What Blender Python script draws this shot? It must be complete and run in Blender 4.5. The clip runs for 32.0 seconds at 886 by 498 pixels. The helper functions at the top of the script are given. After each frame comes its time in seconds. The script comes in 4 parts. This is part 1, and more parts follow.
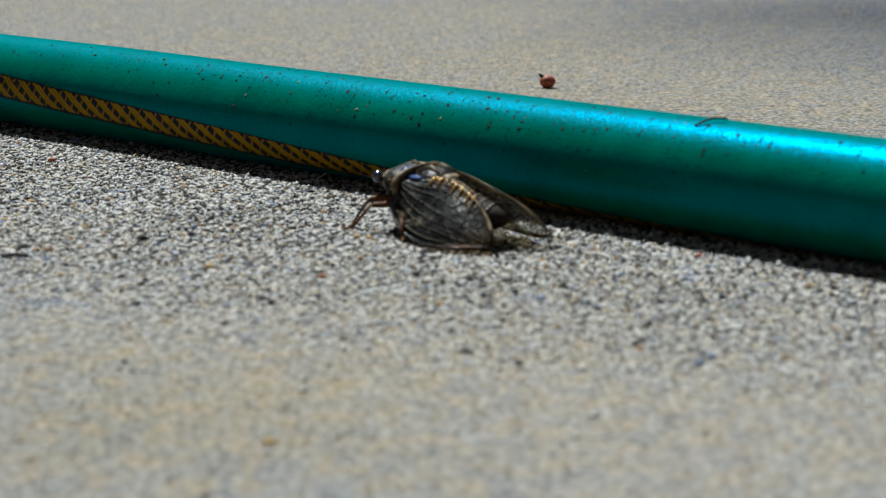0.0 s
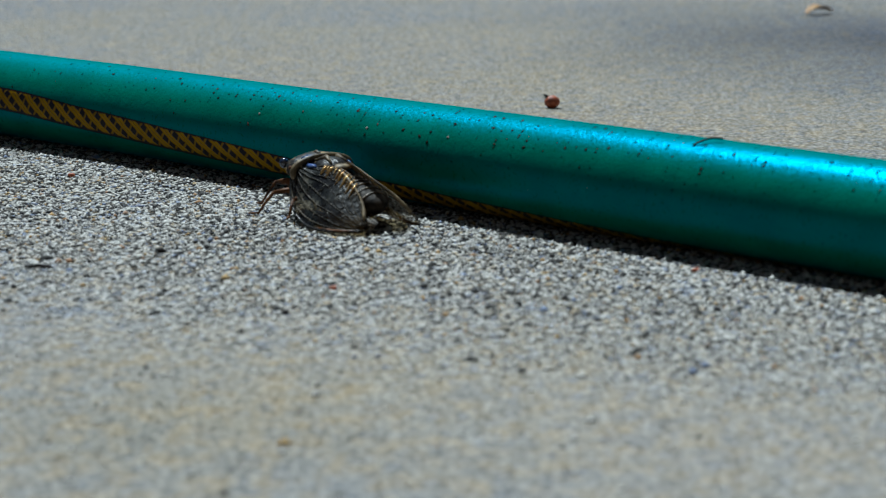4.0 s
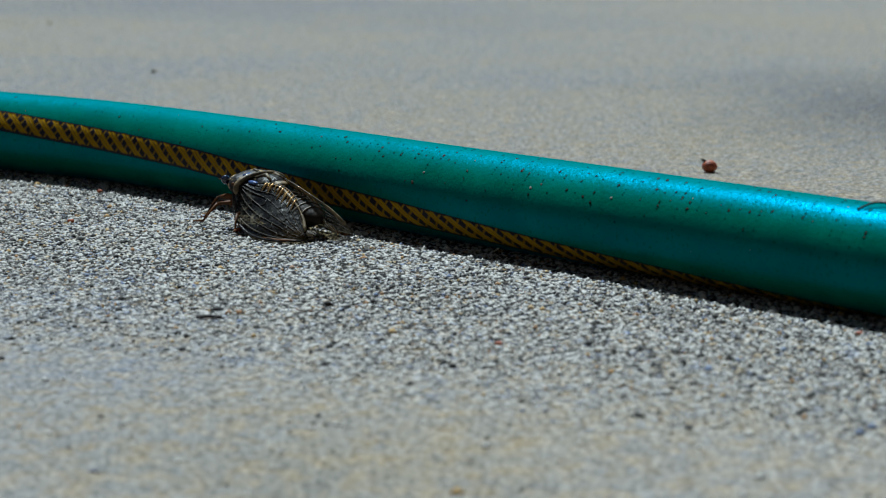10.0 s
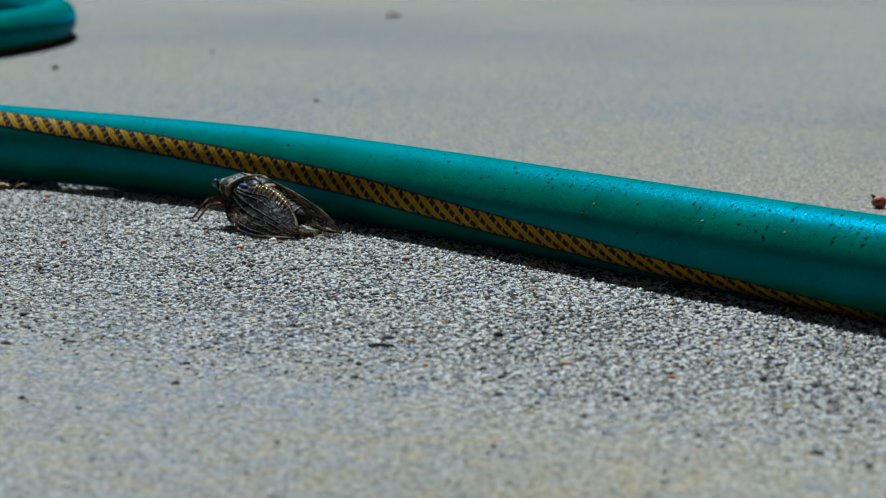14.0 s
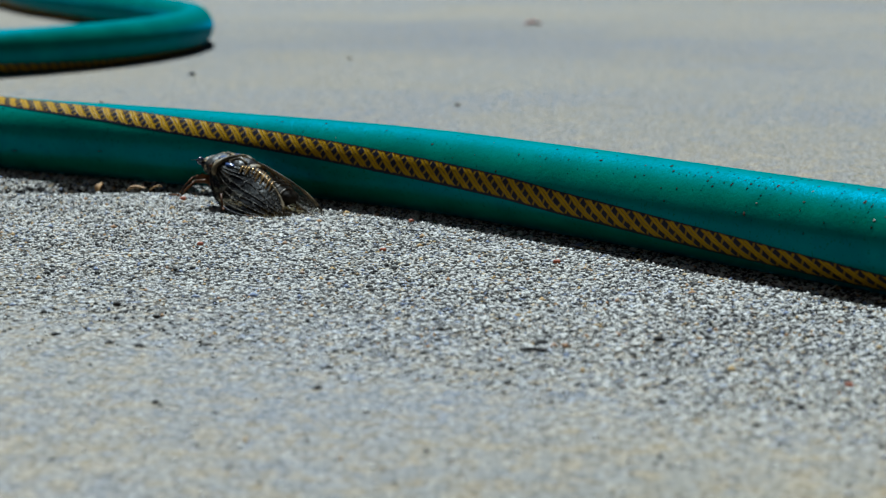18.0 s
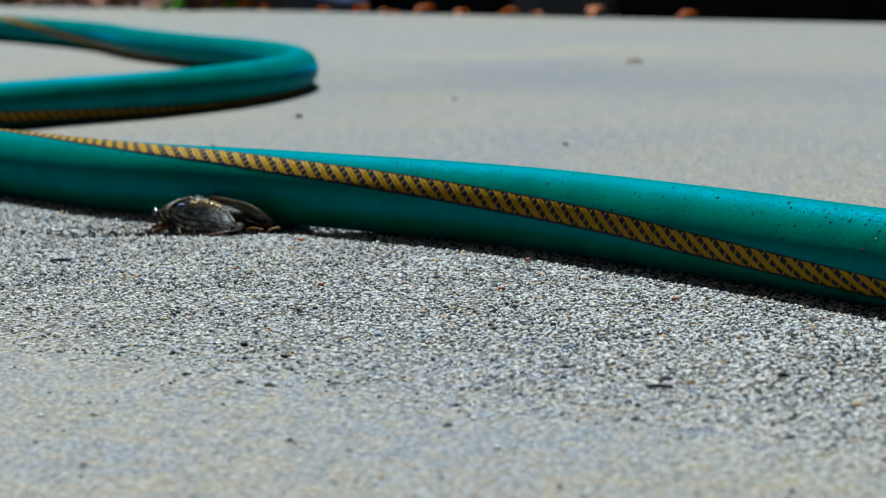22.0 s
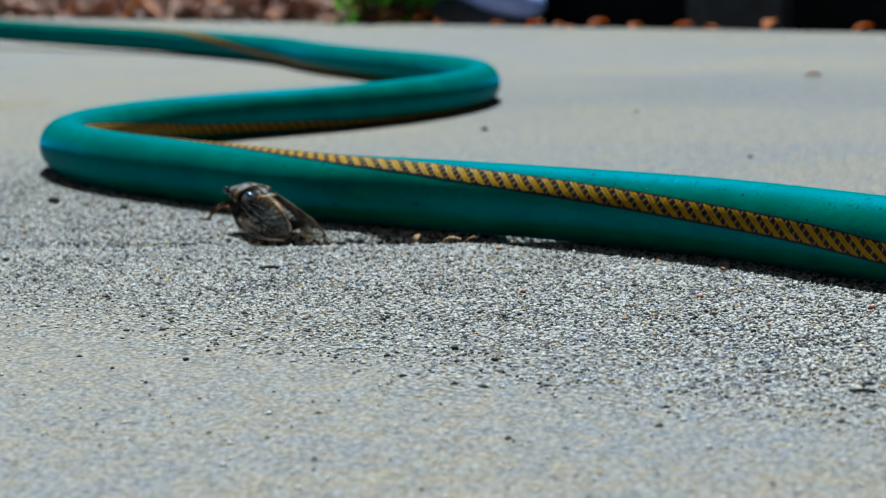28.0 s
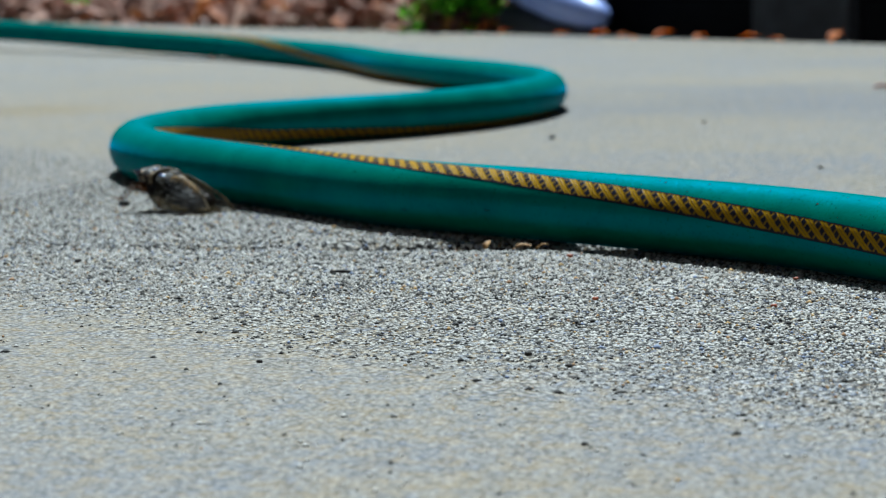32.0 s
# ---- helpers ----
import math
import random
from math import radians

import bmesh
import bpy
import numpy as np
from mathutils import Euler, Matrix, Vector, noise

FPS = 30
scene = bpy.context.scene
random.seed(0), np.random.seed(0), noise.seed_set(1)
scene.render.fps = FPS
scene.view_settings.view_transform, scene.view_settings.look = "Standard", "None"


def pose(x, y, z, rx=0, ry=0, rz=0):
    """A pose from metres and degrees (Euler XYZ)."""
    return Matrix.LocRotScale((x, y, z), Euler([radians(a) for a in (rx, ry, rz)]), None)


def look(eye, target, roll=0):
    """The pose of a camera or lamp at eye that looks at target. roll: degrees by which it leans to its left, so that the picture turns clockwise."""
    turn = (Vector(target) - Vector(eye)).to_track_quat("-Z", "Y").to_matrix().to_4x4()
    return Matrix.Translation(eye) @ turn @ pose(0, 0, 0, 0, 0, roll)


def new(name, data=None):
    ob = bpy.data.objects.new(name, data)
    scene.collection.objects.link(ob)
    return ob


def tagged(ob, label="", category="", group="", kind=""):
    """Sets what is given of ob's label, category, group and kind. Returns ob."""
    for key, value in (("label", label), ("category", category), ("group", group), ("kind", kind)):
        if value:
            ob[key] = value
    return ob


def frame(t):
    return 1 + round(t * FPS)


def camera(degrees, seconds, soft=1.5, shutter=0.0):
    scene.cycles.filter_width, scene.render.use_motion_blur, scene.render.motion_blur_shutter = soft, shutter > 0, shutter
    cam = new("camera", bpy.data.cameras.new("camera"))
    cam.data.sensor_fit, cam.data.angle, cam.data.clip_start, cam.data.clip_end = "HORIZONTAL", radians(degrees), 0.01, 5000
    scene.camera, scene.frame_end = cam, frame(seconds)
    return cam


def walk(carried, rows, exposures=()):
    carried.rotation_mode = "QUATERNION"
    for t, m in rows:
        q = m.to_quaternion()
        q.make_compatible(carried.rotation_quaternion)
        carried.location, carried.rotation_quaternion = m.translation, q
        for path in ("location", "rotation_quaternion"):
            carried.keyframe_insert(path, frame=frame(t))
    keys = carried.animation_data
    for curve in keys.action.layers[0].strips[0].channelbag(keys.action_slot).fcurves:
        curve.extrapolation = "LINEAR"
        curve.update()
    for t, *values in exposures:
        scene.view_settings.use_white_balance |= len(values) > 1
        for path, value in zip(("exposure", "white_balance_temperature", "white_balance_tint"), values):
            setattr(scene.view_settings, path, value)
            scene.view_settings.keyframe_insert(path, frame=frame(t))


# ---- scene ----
cam = camera(22.18, 32.0, soft=1.2)
cam.data.dof.use_dof = True
cam.data.dof.focus_distance = 0.435
cam.data.dof.aperture_fstop = 39

PATH = [  # seconds, place in metres, yaw, pitch, lean in degrees
    (0.0, 0.0000, 0.0000, 0.0729, 0.00, -12.30, -0.83),
    (0.5, -0.0002, 0.0008, 0.0725, 0.09, -12.23, -0.69),
    (1.0, -0.0001, 0.0011, 0.0725, 0.12, -12.23, -0.71),
    (1.5, 0.0001, 0.0010, 0.0726, 0.12, -12.24, -0.64),
    (2.0, 0.0002, 0.0009, 0.0726, 0.10, -12.19, -0.59),
    (2.5, 0.0003, 0.0000, 0.0728, 0.07, -12.19, -0.54),
    (4.5, -0.0005, -0.0187, 0.0757, 0.20, -11.67, -0.55),
    (5.0, -0.0009, -0.0223, 0.0762, 0.31, -11.58, -0.55),
    (5.5, -0.0012, -0.0230, 0.0765, 0.56, -11.54, -0.53),
    (6.0, -0.0015, -0.0229, 0.0765, 0.82, -11.52, -0.53),
    (6.5, -0.0013, -0.0229, 0.0764, 1.18, -11.47, -0.50),
    (7.0, -0.0015, -0.0228, 0.0757, 1.42, -11.34, -0.42),
    (7.5, -0.0014, -0.0226, 0.0750, 1.74, -11.22, -0.28),
    (8.0, -0.0013, -0.0225, 0.0745, 2.12, -10.99, -0.25),
    (8.5, -0.0019, -0.0210, 0.0750, 2.43, -10.92, -0.22),
    (9.0, -0.0029, -0.0196, 0.0750, 2.70, -10.67, -0.19),
    (9.5, -0.0036, -0.0188, 0.0747, 3.20, -10.34, -0.21),
    (10.0, -0.0044, -0.0186, 0.0745, 3.68, -10.11, -0.14),
    (10.5, -0.0047, -0.0189, 0.0744, 4.22, -9.95, -0.10),
    (11.0, -0.0049, -0.0188, 0.0744, 4.75, -9.88, -0.07),
    (11.5, -0.0054, -0.0184, 0.0744, 5.22, -9.82, -0.05),
    (12.0, -0.0059, -0.0179, 0.0743, 5.69, -9.76, -0.03),
    (12.5, -0.0064, -0.0173, 0.0743, 6.18, -9.68, 0.01),
    (13.0, -0.0069, -0.0175, 0.0740, 6.63, -9.53, 0.09),
    (13.5, -0.0074, -0.0181, 0.0739, 7.08, -9.39, 0.13),
    (14.0, -0.0086, -0.0185, 0.0743, 7.45, -9.31, 0.11),
    (14.5, -0.0090, -0.0183, 0.0739, 7.94, -9.17, 0.23),
    (15.0, -0.0090, -0.0171, 0.0734, 8.50, -9.02, 0.24),
    (15.5, -0.0100, -0.0142, 0.0726, 8.87, -8.97, 0.19),
    (17.5, -0.0138, -0.0019, 0.0687, 10.46, -8.85, -0.08),
    (18.0, -0.0148, 0.0012, 0.0681, 10.87, -8.87, -0.30),
    (18.5, -0.0162, 0.0032, 0.0675, 11.18, -8.80, -0.38),
    (19.0, -0.0172, 0.0046, 0.0674, 11.47, -8.70, -0.51),
    (19.5, -0.0181, 0.0058, 0.0670, 11.72, -8.57, -0.53),
    (20.0, -0.0191, 0.0072, 0.0665, 11.93, -8.43, -0.58),
    (20.5, -0.0199, 0.0078, 0.0665, 12.09, -8.35, -0.60),
    (21.0, -0.0201, 0.0067, 0.0668, 12.23, -8.31, -0.75),
    (21.5, -0.0195, 0.0020, 0.0676, 12.74, -8.03, -0.97),
    (22.0, -0.0184, -0.0042, 0.0689, 13.29, -7.86, -1.18),
    (22.5, -0.0154, -0.0123, 0.0697, 13.84, -7.80, -1.38),
    (23.0, -0.0155, -0.0164, 0.0702, 14.62, -7.69, -1.58),
    (23.5, -0.0162, -0.0178, 0.0706, 15.53, -7.66, -1.59),
    (24.0, -0.0166, -0.0190, 0.0712, 16.16, -7.69, -1.71),
    (24.5, -0.0180, -0.0195, 0.0714, 16.35, -7.68, -1.81),
    (25.0, -0.0189, -0.0197, 0.0711, 16.46, -7.65, -1.78),
    (25.5, -0.0193, -0.0196, 0.0711, 16.62, -7.64, -1.72),
    (27.5, -0.0217, -0.0195, 0.0701, 17.18, -7.50, -1.48),
    (28.0, -0.0219, -0.0196, 0.0700, 17.50, -7.43, -1.48),
    (28.5, -0.0221, -0.0196, 0.0698, 17.84, -7.37, -1.39),
    (29.0, -0.0225, -0.0194, 0.0697, 18.16, -7.33, -1.32),
    (29.5, -0.0229, -0.0194, 0.0698, 18.46, -7.32, -1.20),
    (30.0, -0.0234, -0.0194, 0.0697, 18.77, -7.27, -1.17),
    (30.5, -0.0237, -0.0192, 0.0696, 19.01, -7.27, -0.96),
    (31.0, -0.0241, -0.0193, 0.0695, 19.09, -7.21, -1.05),
    (31.5, -0.0245, -0.0196, 0.0692, 19.04, -7.17, -1.02),
    (32.0, -0.0248, -0.0198, 0.0691, 19.00, -7.15, -0.99),
]


def aim(x, y, z, yaw, pitch, lean):
    return pose(x, y, z, 90 + pitch, 0, yaw) @ pose(0, 0, 0, 0, 0, lean)


walk(cam, [(r[0], aim(*r[1:])) for r in PATH],
     [(0.0, 0.44, 5800, 3), (0.6, 0.29, 5280, -1), (5.0, 0.30, 5320, -1), (8.0, 0.31, 5340, -1), (13.0, 0.32, 5270, -1), (18.0, 0.55, 5320, -1), (21.0, 0.63, 5340, -1), (32.0, 0.63, 5340, -1)])

# ---------------------------------------------------------------- light
SUN_UP, SUN_TURN = 62.0, -20.0     # degrees above the ground; clockwise from the +y axis
world = bpy.data.worlds.new("sky")
scene.world = world
world.use_nodes = True
wn = world.node_tree.nodes
sky = wn.new("ShaderNodeTexSky")
sky.sky_type = 'NISHITA'
sky.sun_disc = False
sky.sun_elevation = radians(SUN_UP)
sky.sun_rotation = radians(SUN_TURN)
wn["Background"].inputs["Strength"].default_value = 0.010
world.node_tree.links.new(sky.outputs[0], wn["Background"].inputs[0])

sun = new("sun", bpy.data.lights.new("sun", "SUN"))
sun.data.energy = 5.5
sun.data.angle = radians(3.0)
sun.data.color = (1.0, 0.95, 0.87)
az, el = radians(SUN_TURN), radians(SUN_UP)
sun.matrix_world = look((math.sin(az) * math.cos(el) * 5, math.cos(az) * math.cos(el) * 5, math.sin(el) * 5), (0, 0, 0))

# ---------------------------------------------------------------- helpers
D = 0.018                         # the hose's outer diameter, the unit of the plan


def V(x, y, z=0.0):
    return Vector((x * D, y * D, z * D))


class Graph:
    """A node material with short calls."""

    def __init__(self, name):
        self.mat = bpy.data.materials.new(name)
        self.mat.use_nodes = True
        self.n = self.mat.node_tree.nodes
        self.bsdf = self.n["Principled BSDF"]
        self.out = self.n["Material Output"]
        self.coord = self.n.new("ShaderNodeTexCoord")

    def link(self, a, b):
        self.mat.node_tree.links.new(a, b)

    def put(self, socket, value):
        if isinstance(value, bpy.types.NodeSocket):
            self.link(value, socket)
        else:
            socket.default_value = value

    def noise(self, scale, detail=3.0, rough=0.55, at=None):
        t = self.n.new("ShaderNodeTexNoise")
        t.inputs["Scale"].default_value = scale
        t.inputs["Detail"].default_value = detail
        t.inputs["Roughness"].default_value = rough
        self.link(at or self.coord.outputs["Object"], t.inputs["Vector"])
        return t.outputs["Fac"]

    def cells(self, scale, feature="F1", out="Distance", at=None):
        t = self.n.new("ShaderNodeTexVoronoi")
        t.feature = feature
        t.inputs["Scale"].default_value = scale
        self.link(at or self.coord.outputs["Object"], t.inputs["Vector"])
        return t.outputs[out]

    def ramp(self, fac, *stops):
        r = self.n.new("ShaderNodeValToRGB")
        e = r.color_ramp.elements
        while len(e) < len(stops):
            e.new(0.5)
        for k, (p, c) in zip(e, stops):
            k.position = p
            k.color = (*c, 1) if isinstance(c, tuple) else (c, c, c, 1)
        self.link(fac, r.inputs[0])
        return r.outputs[0]

    def mix(self, fac, a, b, mode="MIX"):
        m = self.n.new("ShaderNodeMix")
        m.data_type, m.blend_type = "RGBA", mode
        for s, v in ((m.inputs[0], fac), (m.inputs[6], a), (m.inputs[7], b)):
            if isinstance(v, tuple):
                v = (*v, 1)
            self.put(s, v)
        return m.outputs[2]

    def sum(self, a, b, op="ADD"):
        m = self.n.new("ShaderNodeMath")
        m.operation = op
        self.put(m.inputs[0], a)
        self.put(m.inputs[1], b)
        return m.outputs[0]

    def set(self, **values):
        for k, v in values.items():
            if isinstance(v, tuple) and len(v) == 3:
                v = (*v, 1)
            self.put(self.bsdf.inputs[k.replace("_", " ")], v)

    def bump(self, height, depth, strength=1.0):
        b = self.n.new("ShaderNodeBump")
        b.inputs["Distance"].default_value = depth
        b.inputs["Strength"].default_value = strength
        self.link(height, b.inputs["Height"])
        self.link(b.outputs[0], self.bsdf.inputs["Normal"])


def mesh_of(name, verts, faces, mat, smooth=True, uvs=None):
    me = bpy.data.meshes.new(name)
    me.from_pydata([tuple(v) for v in verts], [], faces)
    if uvs is not None:
        layer = me.uv_layers.new(name="along")
        for loop in me.loops:
            layer.data[loop.index].uv = uvs[loop.vertex_index]
    if smooth:
        me.polygons.foreach_set("use_smooth", [True] * len(me.polygons))
    me.materials.append(mat)
    me.update()
    return me


def part(name, me, parent=None, label=""):
    ob = new(name, me)
    if parent:
        ob.parent = parent
    if label:
        tagged(ob, label)
    return ob


class Shape:
    """Gathers tubes, blobs and sheets into one mesh."""

    def __init__(self):
        self.v, self.f = [], []

    def add(self, verts, faces):
        k = len(self.v)
        self.v += [Vector(v) for v in verts]
        self.f += [tuple(i + k for i in f) for f in faces]

    def tube(self, path, radii, sides=6):
        path = [Vector(p) for p in path]
        if not isinstance(radii, (list, tuple)):
            radii = [radii] * len(path)
        rings, up = [], None
        for i, p in enumerate(path):
            d = (path[min(i + 1, len(path) - 1)] - path[max(i - 1, 0)]).normalized()
            if up is None:
                up = Vector((0, 0, 1)) if abs(d.z) < 0.9 else Vector((1, 0, 0))
            a = d.cross(up).normalized()
            up = a.cross(d).normalized()
            rings += [p + (a * math.cos(w) + up * math.sin(w)) * radii[i]
                      for w in (2 * math.pi * j / sides for j in range(sides))]
        n = len(path)
        faces = [(i * sides + j, i * sides + (j + 1) % sides, (i + 1) * sides + (j + 1) % sides, (i + 1) * sides + j)
                 for i in range(n - 1) for j in range(sides)]
        faces += [tuple(range(sides))[::-1], tuple((n - 1) * sides + j for j in range(sides))]
        self.add(rings, faces)

    def blob(self, centre, size, rows=10, cols=14, squash=None, bumps=0.0, turn=None):
        """An ellipsoid; squash(u, v) -> factors, for shaped bodies."""
        vs, fs = [], []
        m = turn or Matrix.Identity(3)
        for i in range(rows + 1):
            a = math.pi * i / rows
            for j in range(cols):
                b = 2 * math.pi * j / cols
                d = Vector((math.cos(a), math.sin(a) * math.cos(b), math.sin(a) * math.sin(b)))
                k = squash(d) if squash else 1.0
                k *= 1 + bumps * noise.noise(d * 3 + Vector(centre) * 400)
                vs.append(Vector(centre) + m @ Vector((d.x * size[0], d.y * size[1] * k, d.z * size[2] * k)))
        for i in range(rows):
            for j in range(cols):
                fs.append((i * cols + j, i * cols + (j + 1) % cols, (i + 1) * cols + (j + 1) % cols, (i + 1) * cols + j))
        self.add(vs, fs)

    def sheet(self, grid):
        n, m = len(grid), len(grid[0])
        self.add([p for row in grid for p in row],
                 [(i * m + j, i * m + j + 1, (i + 1) * m + j + 1, (i + 1) * m + j) for i in range(n - 1) for j in range(m - 1)])

    def mesh(self, name, mat, scale=1.0, smooth=True):
        return mesh_of(name, [v * scale for v in self.v], self.f, mat, smooth)


def glide(points, step):
    """A smooth line through the points, in even steps."""
    pts = [Vector(p) for p in points]
    pts = [pts[0] * 2 - pts[1]] + pts + [pts[-1] * 2 - pts[-2]]
    fine = []
    for a, b, c, d in zip(pts, pts[1:], pts[2:], pts[3:]):
        t1, t2 = (b - a).length ** 0.5, (c - b).length ** 0.5
        t3 = (d - c).length ** 0.5
        for k in range(60):
            u = k / 60
            m1 = (c - b) + ((b - a) / t1 - (c - a) / (t1 + t2)) * t2
            m2 = (c - b) + ((d - c) / t3 - (d - b) / (t2 + t3)) * t2
            h = u * u * u
            q = u * u
            fine.append(b * (2 * h - 3 * q + 1) + m1 * (h - 2 * q + u) + c * (3 * q - 2 * h) + m2 * (h - q))
    fine.append(pts[-2])
    out, rest = [fine[0]], step
    for a, b in zip(fine, fine[1:]):
        l = (b - a).length
        pos = 0.0
        while l - pos >= rest:
            pos += rest
            out.append(a.lerp(b, pos / l))
            rest = step
        rest -= l - pos
    return out


# ---------------------------------------------------------------- materials
g = Graph("concrete")
broad = g.noise(3.0, 4, 0.6)
mid = g.noise(70.0, 4, 0.6)
grain = g.noise(2600.0, 2, 0.6)
base = g.ramp(broad, (0.40, (0.195, 0.207, 0.232)), (0.5, (0.238, 0.234, 0.223)), (0.60, (0.275, 0.245, 0.198)))
patch = g.noise(14.0, 3, 0.6)
base = g.mix(g.ramp(patch, (0.48, 0.0), (0.66, 0.55)), base, (0.288, 0.245, 0.166))
base = g.mix(g.ramp(mid, (0.35, 0.0), (0.7, 0.35)), base, (0.202, 0.191, 0.166))


def oval_tone(x, y, wide, deep):
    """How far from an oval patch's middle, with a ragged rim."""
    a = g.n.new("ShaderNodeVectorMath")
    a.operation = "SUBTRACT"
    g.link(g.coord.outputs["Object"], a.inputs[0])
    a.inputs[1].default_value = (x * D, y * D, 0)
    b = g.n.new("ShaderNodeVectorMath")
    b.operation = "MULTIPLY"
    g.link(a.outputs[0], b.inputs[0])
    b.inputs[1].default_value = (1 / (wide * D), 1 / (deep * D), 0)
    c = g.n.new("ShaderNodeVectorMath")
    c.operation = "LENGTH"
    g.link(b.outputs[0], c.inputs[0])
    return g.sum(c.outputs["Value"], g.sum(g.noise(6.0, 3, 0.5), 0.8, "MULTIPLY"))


# how far past the hose's line, in hose widths, with a ragged edge
place = g.n.new("ShaderNodeSeparateXYZ")
g.link(g.coord.outputs["Object"], place.inputs[0])
past = g.sum(g.sum(g.sum(place.outputs[1], g.sum(place.outputs[0], 0.79, "MULTIPLY")), 1 / D, "MULTIPLY"), -21.2)
ragged = g.sum(g.sum(g.noise(40.0, 3), -0.5), 4.0, "MULTIPLY")
past = g.sum(past, ragged)
across = g.sum(g.sum(g.sum(g.sum(place.outputs[1], g.sum(place.outputs[0], 0.45, "MULTIPLY")), 1 / D, "MULTIPLY"), -14.0), ragged)


stone = g.n.new("ShaderNodeSeparateColor")
pebble = g.n.new("ShaderNodeTexVoronoi")
pebble.voronoi_dimensions = '2D'
pebble.inputs["Scale"].default_value = 880.0
g.link(g.coord.outputs["Object"], pebble.inputs["Vector"])
g.link(pebble.outputs["Color"], stone.inputs[0])
gap = pebble.outputs["Distance"]
# the grain lies bare along the hose; the slab is trodden smooth before it and trowelled smooth past it
trodden = g.ramp(g.sum(across, 1 / 6, "MULTIPLY"), (0.05, 0.26), (0.45, 0.64), (0.85, 1.0))
trowelled = g.ramp(g.sum(past, 0.25, "MULTIPLY"), (0.1, 1.0), (0.45, 0.30))
coarse = g.sum(trodden, trowelled, "MULTIPLY")
base = g.mix(g.ramp(trowelled, (0.30, 1.0), (1.0, 0.0)), base, (0.72, 0.73, 0.75), "MULTIPLY")
base = g.mix(g.ramp(g.noise(210.0, 3, 0.6), (0.46, 0.0), (0.60, 0.55)), base, (0.300, 0.240, 0.150))
base = g.mix(g.ramp(g.noise(150.0, 3, 0.6), (0.50, 0.0), (0.64, 0.50)), base, (0.150, 0.156, 0.168))
base = g.mix(g.ramp(trodden, (0.26, 1.0), (0.9, 0.0)), base, (0.87, 0.87, 0.88), "MULTIPLY")


def worn(fac):
    return g.sum(fac, coarse, "MULTIPLY")


base = g.mix(worn(g.ramp(gap, (0.14, 0.85), (0.38, 0.0))), base, (0.48, 0.47, 0.446))
base = g.mix(worn(g.ramp(stone.outputs[0], (0.07, 0.9), (0.09, 0.0))), base, (0.022, 0.021, 0.022))
base = g.mix(worn(g.ramp(stone.outputs[0], (0.89, 0.0), (0.92, 0.7))), base, (0.44, 0.43, 0.41))
base = g.mix(worn(g.ramp(stone.outputs[1], (0.88, 0.0), (0.90, 0.65))), base, (0.144, 0.187, 0.302))
base = g.mix(worn(g.ramp(stone.outputs[2], (0.90, 0.0), (0.92, 0.65))), base, (0.288, 0.194, 0.065))
base = g.mix(worn(g.ramp(gap, (0.38, 0.0), (0.49, 0.97))), base, (0.012, 0.011, 0.012))
pits = g.noise(580.0, 3, 0.55)
base = g.mix(worn(g.ramp(pits, (0.385, 0.97), (0.44, 0.0))), base, (0.016, 0.015, 0.016))
base = g.mix(worn(g.ramp(pits, (0.55, 0.0), (0.64, 0.65))), base, (0.50, 0.495, 0.48))
# two darker bluish ovals past the hose, then two warm ones
base = g.mix(g.ramp(oval_tone(8.0, 35.0, 13.0, 14.0), (0.35, 1.0), (1.9, 0.0)), base, (0.38, 0.41, 0.50), "MULTIPLY")
base = g.mix(g.ramp(oval_tone(-12.0, 60.0, 30.0, 20.0), (0.5, 0.9), (1.8, 0.0)), base, (0.84, 0.86, 0.91), "MULTIPLY")
base = g.mix(g.ramp(oval_tone(-33.0, 55.0, 6.0, 7.0), (0.5, 0.8), (1.5, 0.0)), base, (1.0, 0.88, 0.66), "MULTIPLY")
base = g.mix(g.ramp(oval_tone(-2.0, 13.5, 5.5, 4.5), (0.4, 0.8), (1.7, 0.0)), base, (1.0, 0.93, 0.76), "MULTIPLY")
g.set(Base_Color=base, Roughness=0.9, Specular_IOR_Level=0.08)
g.bump(g.sum(g.sum(grain, 0.5, "MULTIPLY"), worn(g.sum(gap, -1.0, "MULTIPLY"))), 0.0006, 0.9)
CONCRETE = g.mat

g = Graph("hose_vinyl")
u = g.noise(90.0, 4, 0.6)
fine = g.noise(1400.0, 3, 0.7)
green = g.ramp(u, (0.3, (0.0, 0.088, 0.046)), (0.7, (0.0, 0.128, 0.074)))
dust = g.ramp(g.noise(420.0, 4, 0.75), (0.64, 0.0), (0.80, 0.40))
green = g.mix(dust, green, (0.02, 0.14, 0.14))
# the ridge's highlight put into the colour: paler blue where the wall faces up
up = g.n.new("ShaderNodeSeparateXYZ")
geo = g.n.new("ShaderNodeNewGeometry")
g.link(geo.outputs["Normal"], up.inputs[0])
top_highlight = g.sum(g.ramp(up.outputs[2], (0.55, 0.0), (0.95, 0.4)), g.ramp(g.noise(160.0, 4, 0.7), (0.30, 0.45), (0.70, 1.0)), "MULTIPLY")
green = g.mix(top_highlight, green, (0.0, 0.165, 0.215))
rough = g.ramp(fine, (0.3, 0.24), (0.7, 0.40))
# the sheen's blue tint stands in for sky light along the hose
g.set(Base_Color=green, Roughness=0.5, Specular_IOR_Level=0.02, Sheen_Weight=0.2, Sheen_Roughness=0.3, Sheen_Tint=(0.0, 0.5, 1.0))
g.bump(g.sum(fine, g.sum(g.noise(260.0, 3), 1.5, "MULTIPLY")), 0.0003, 0.25)
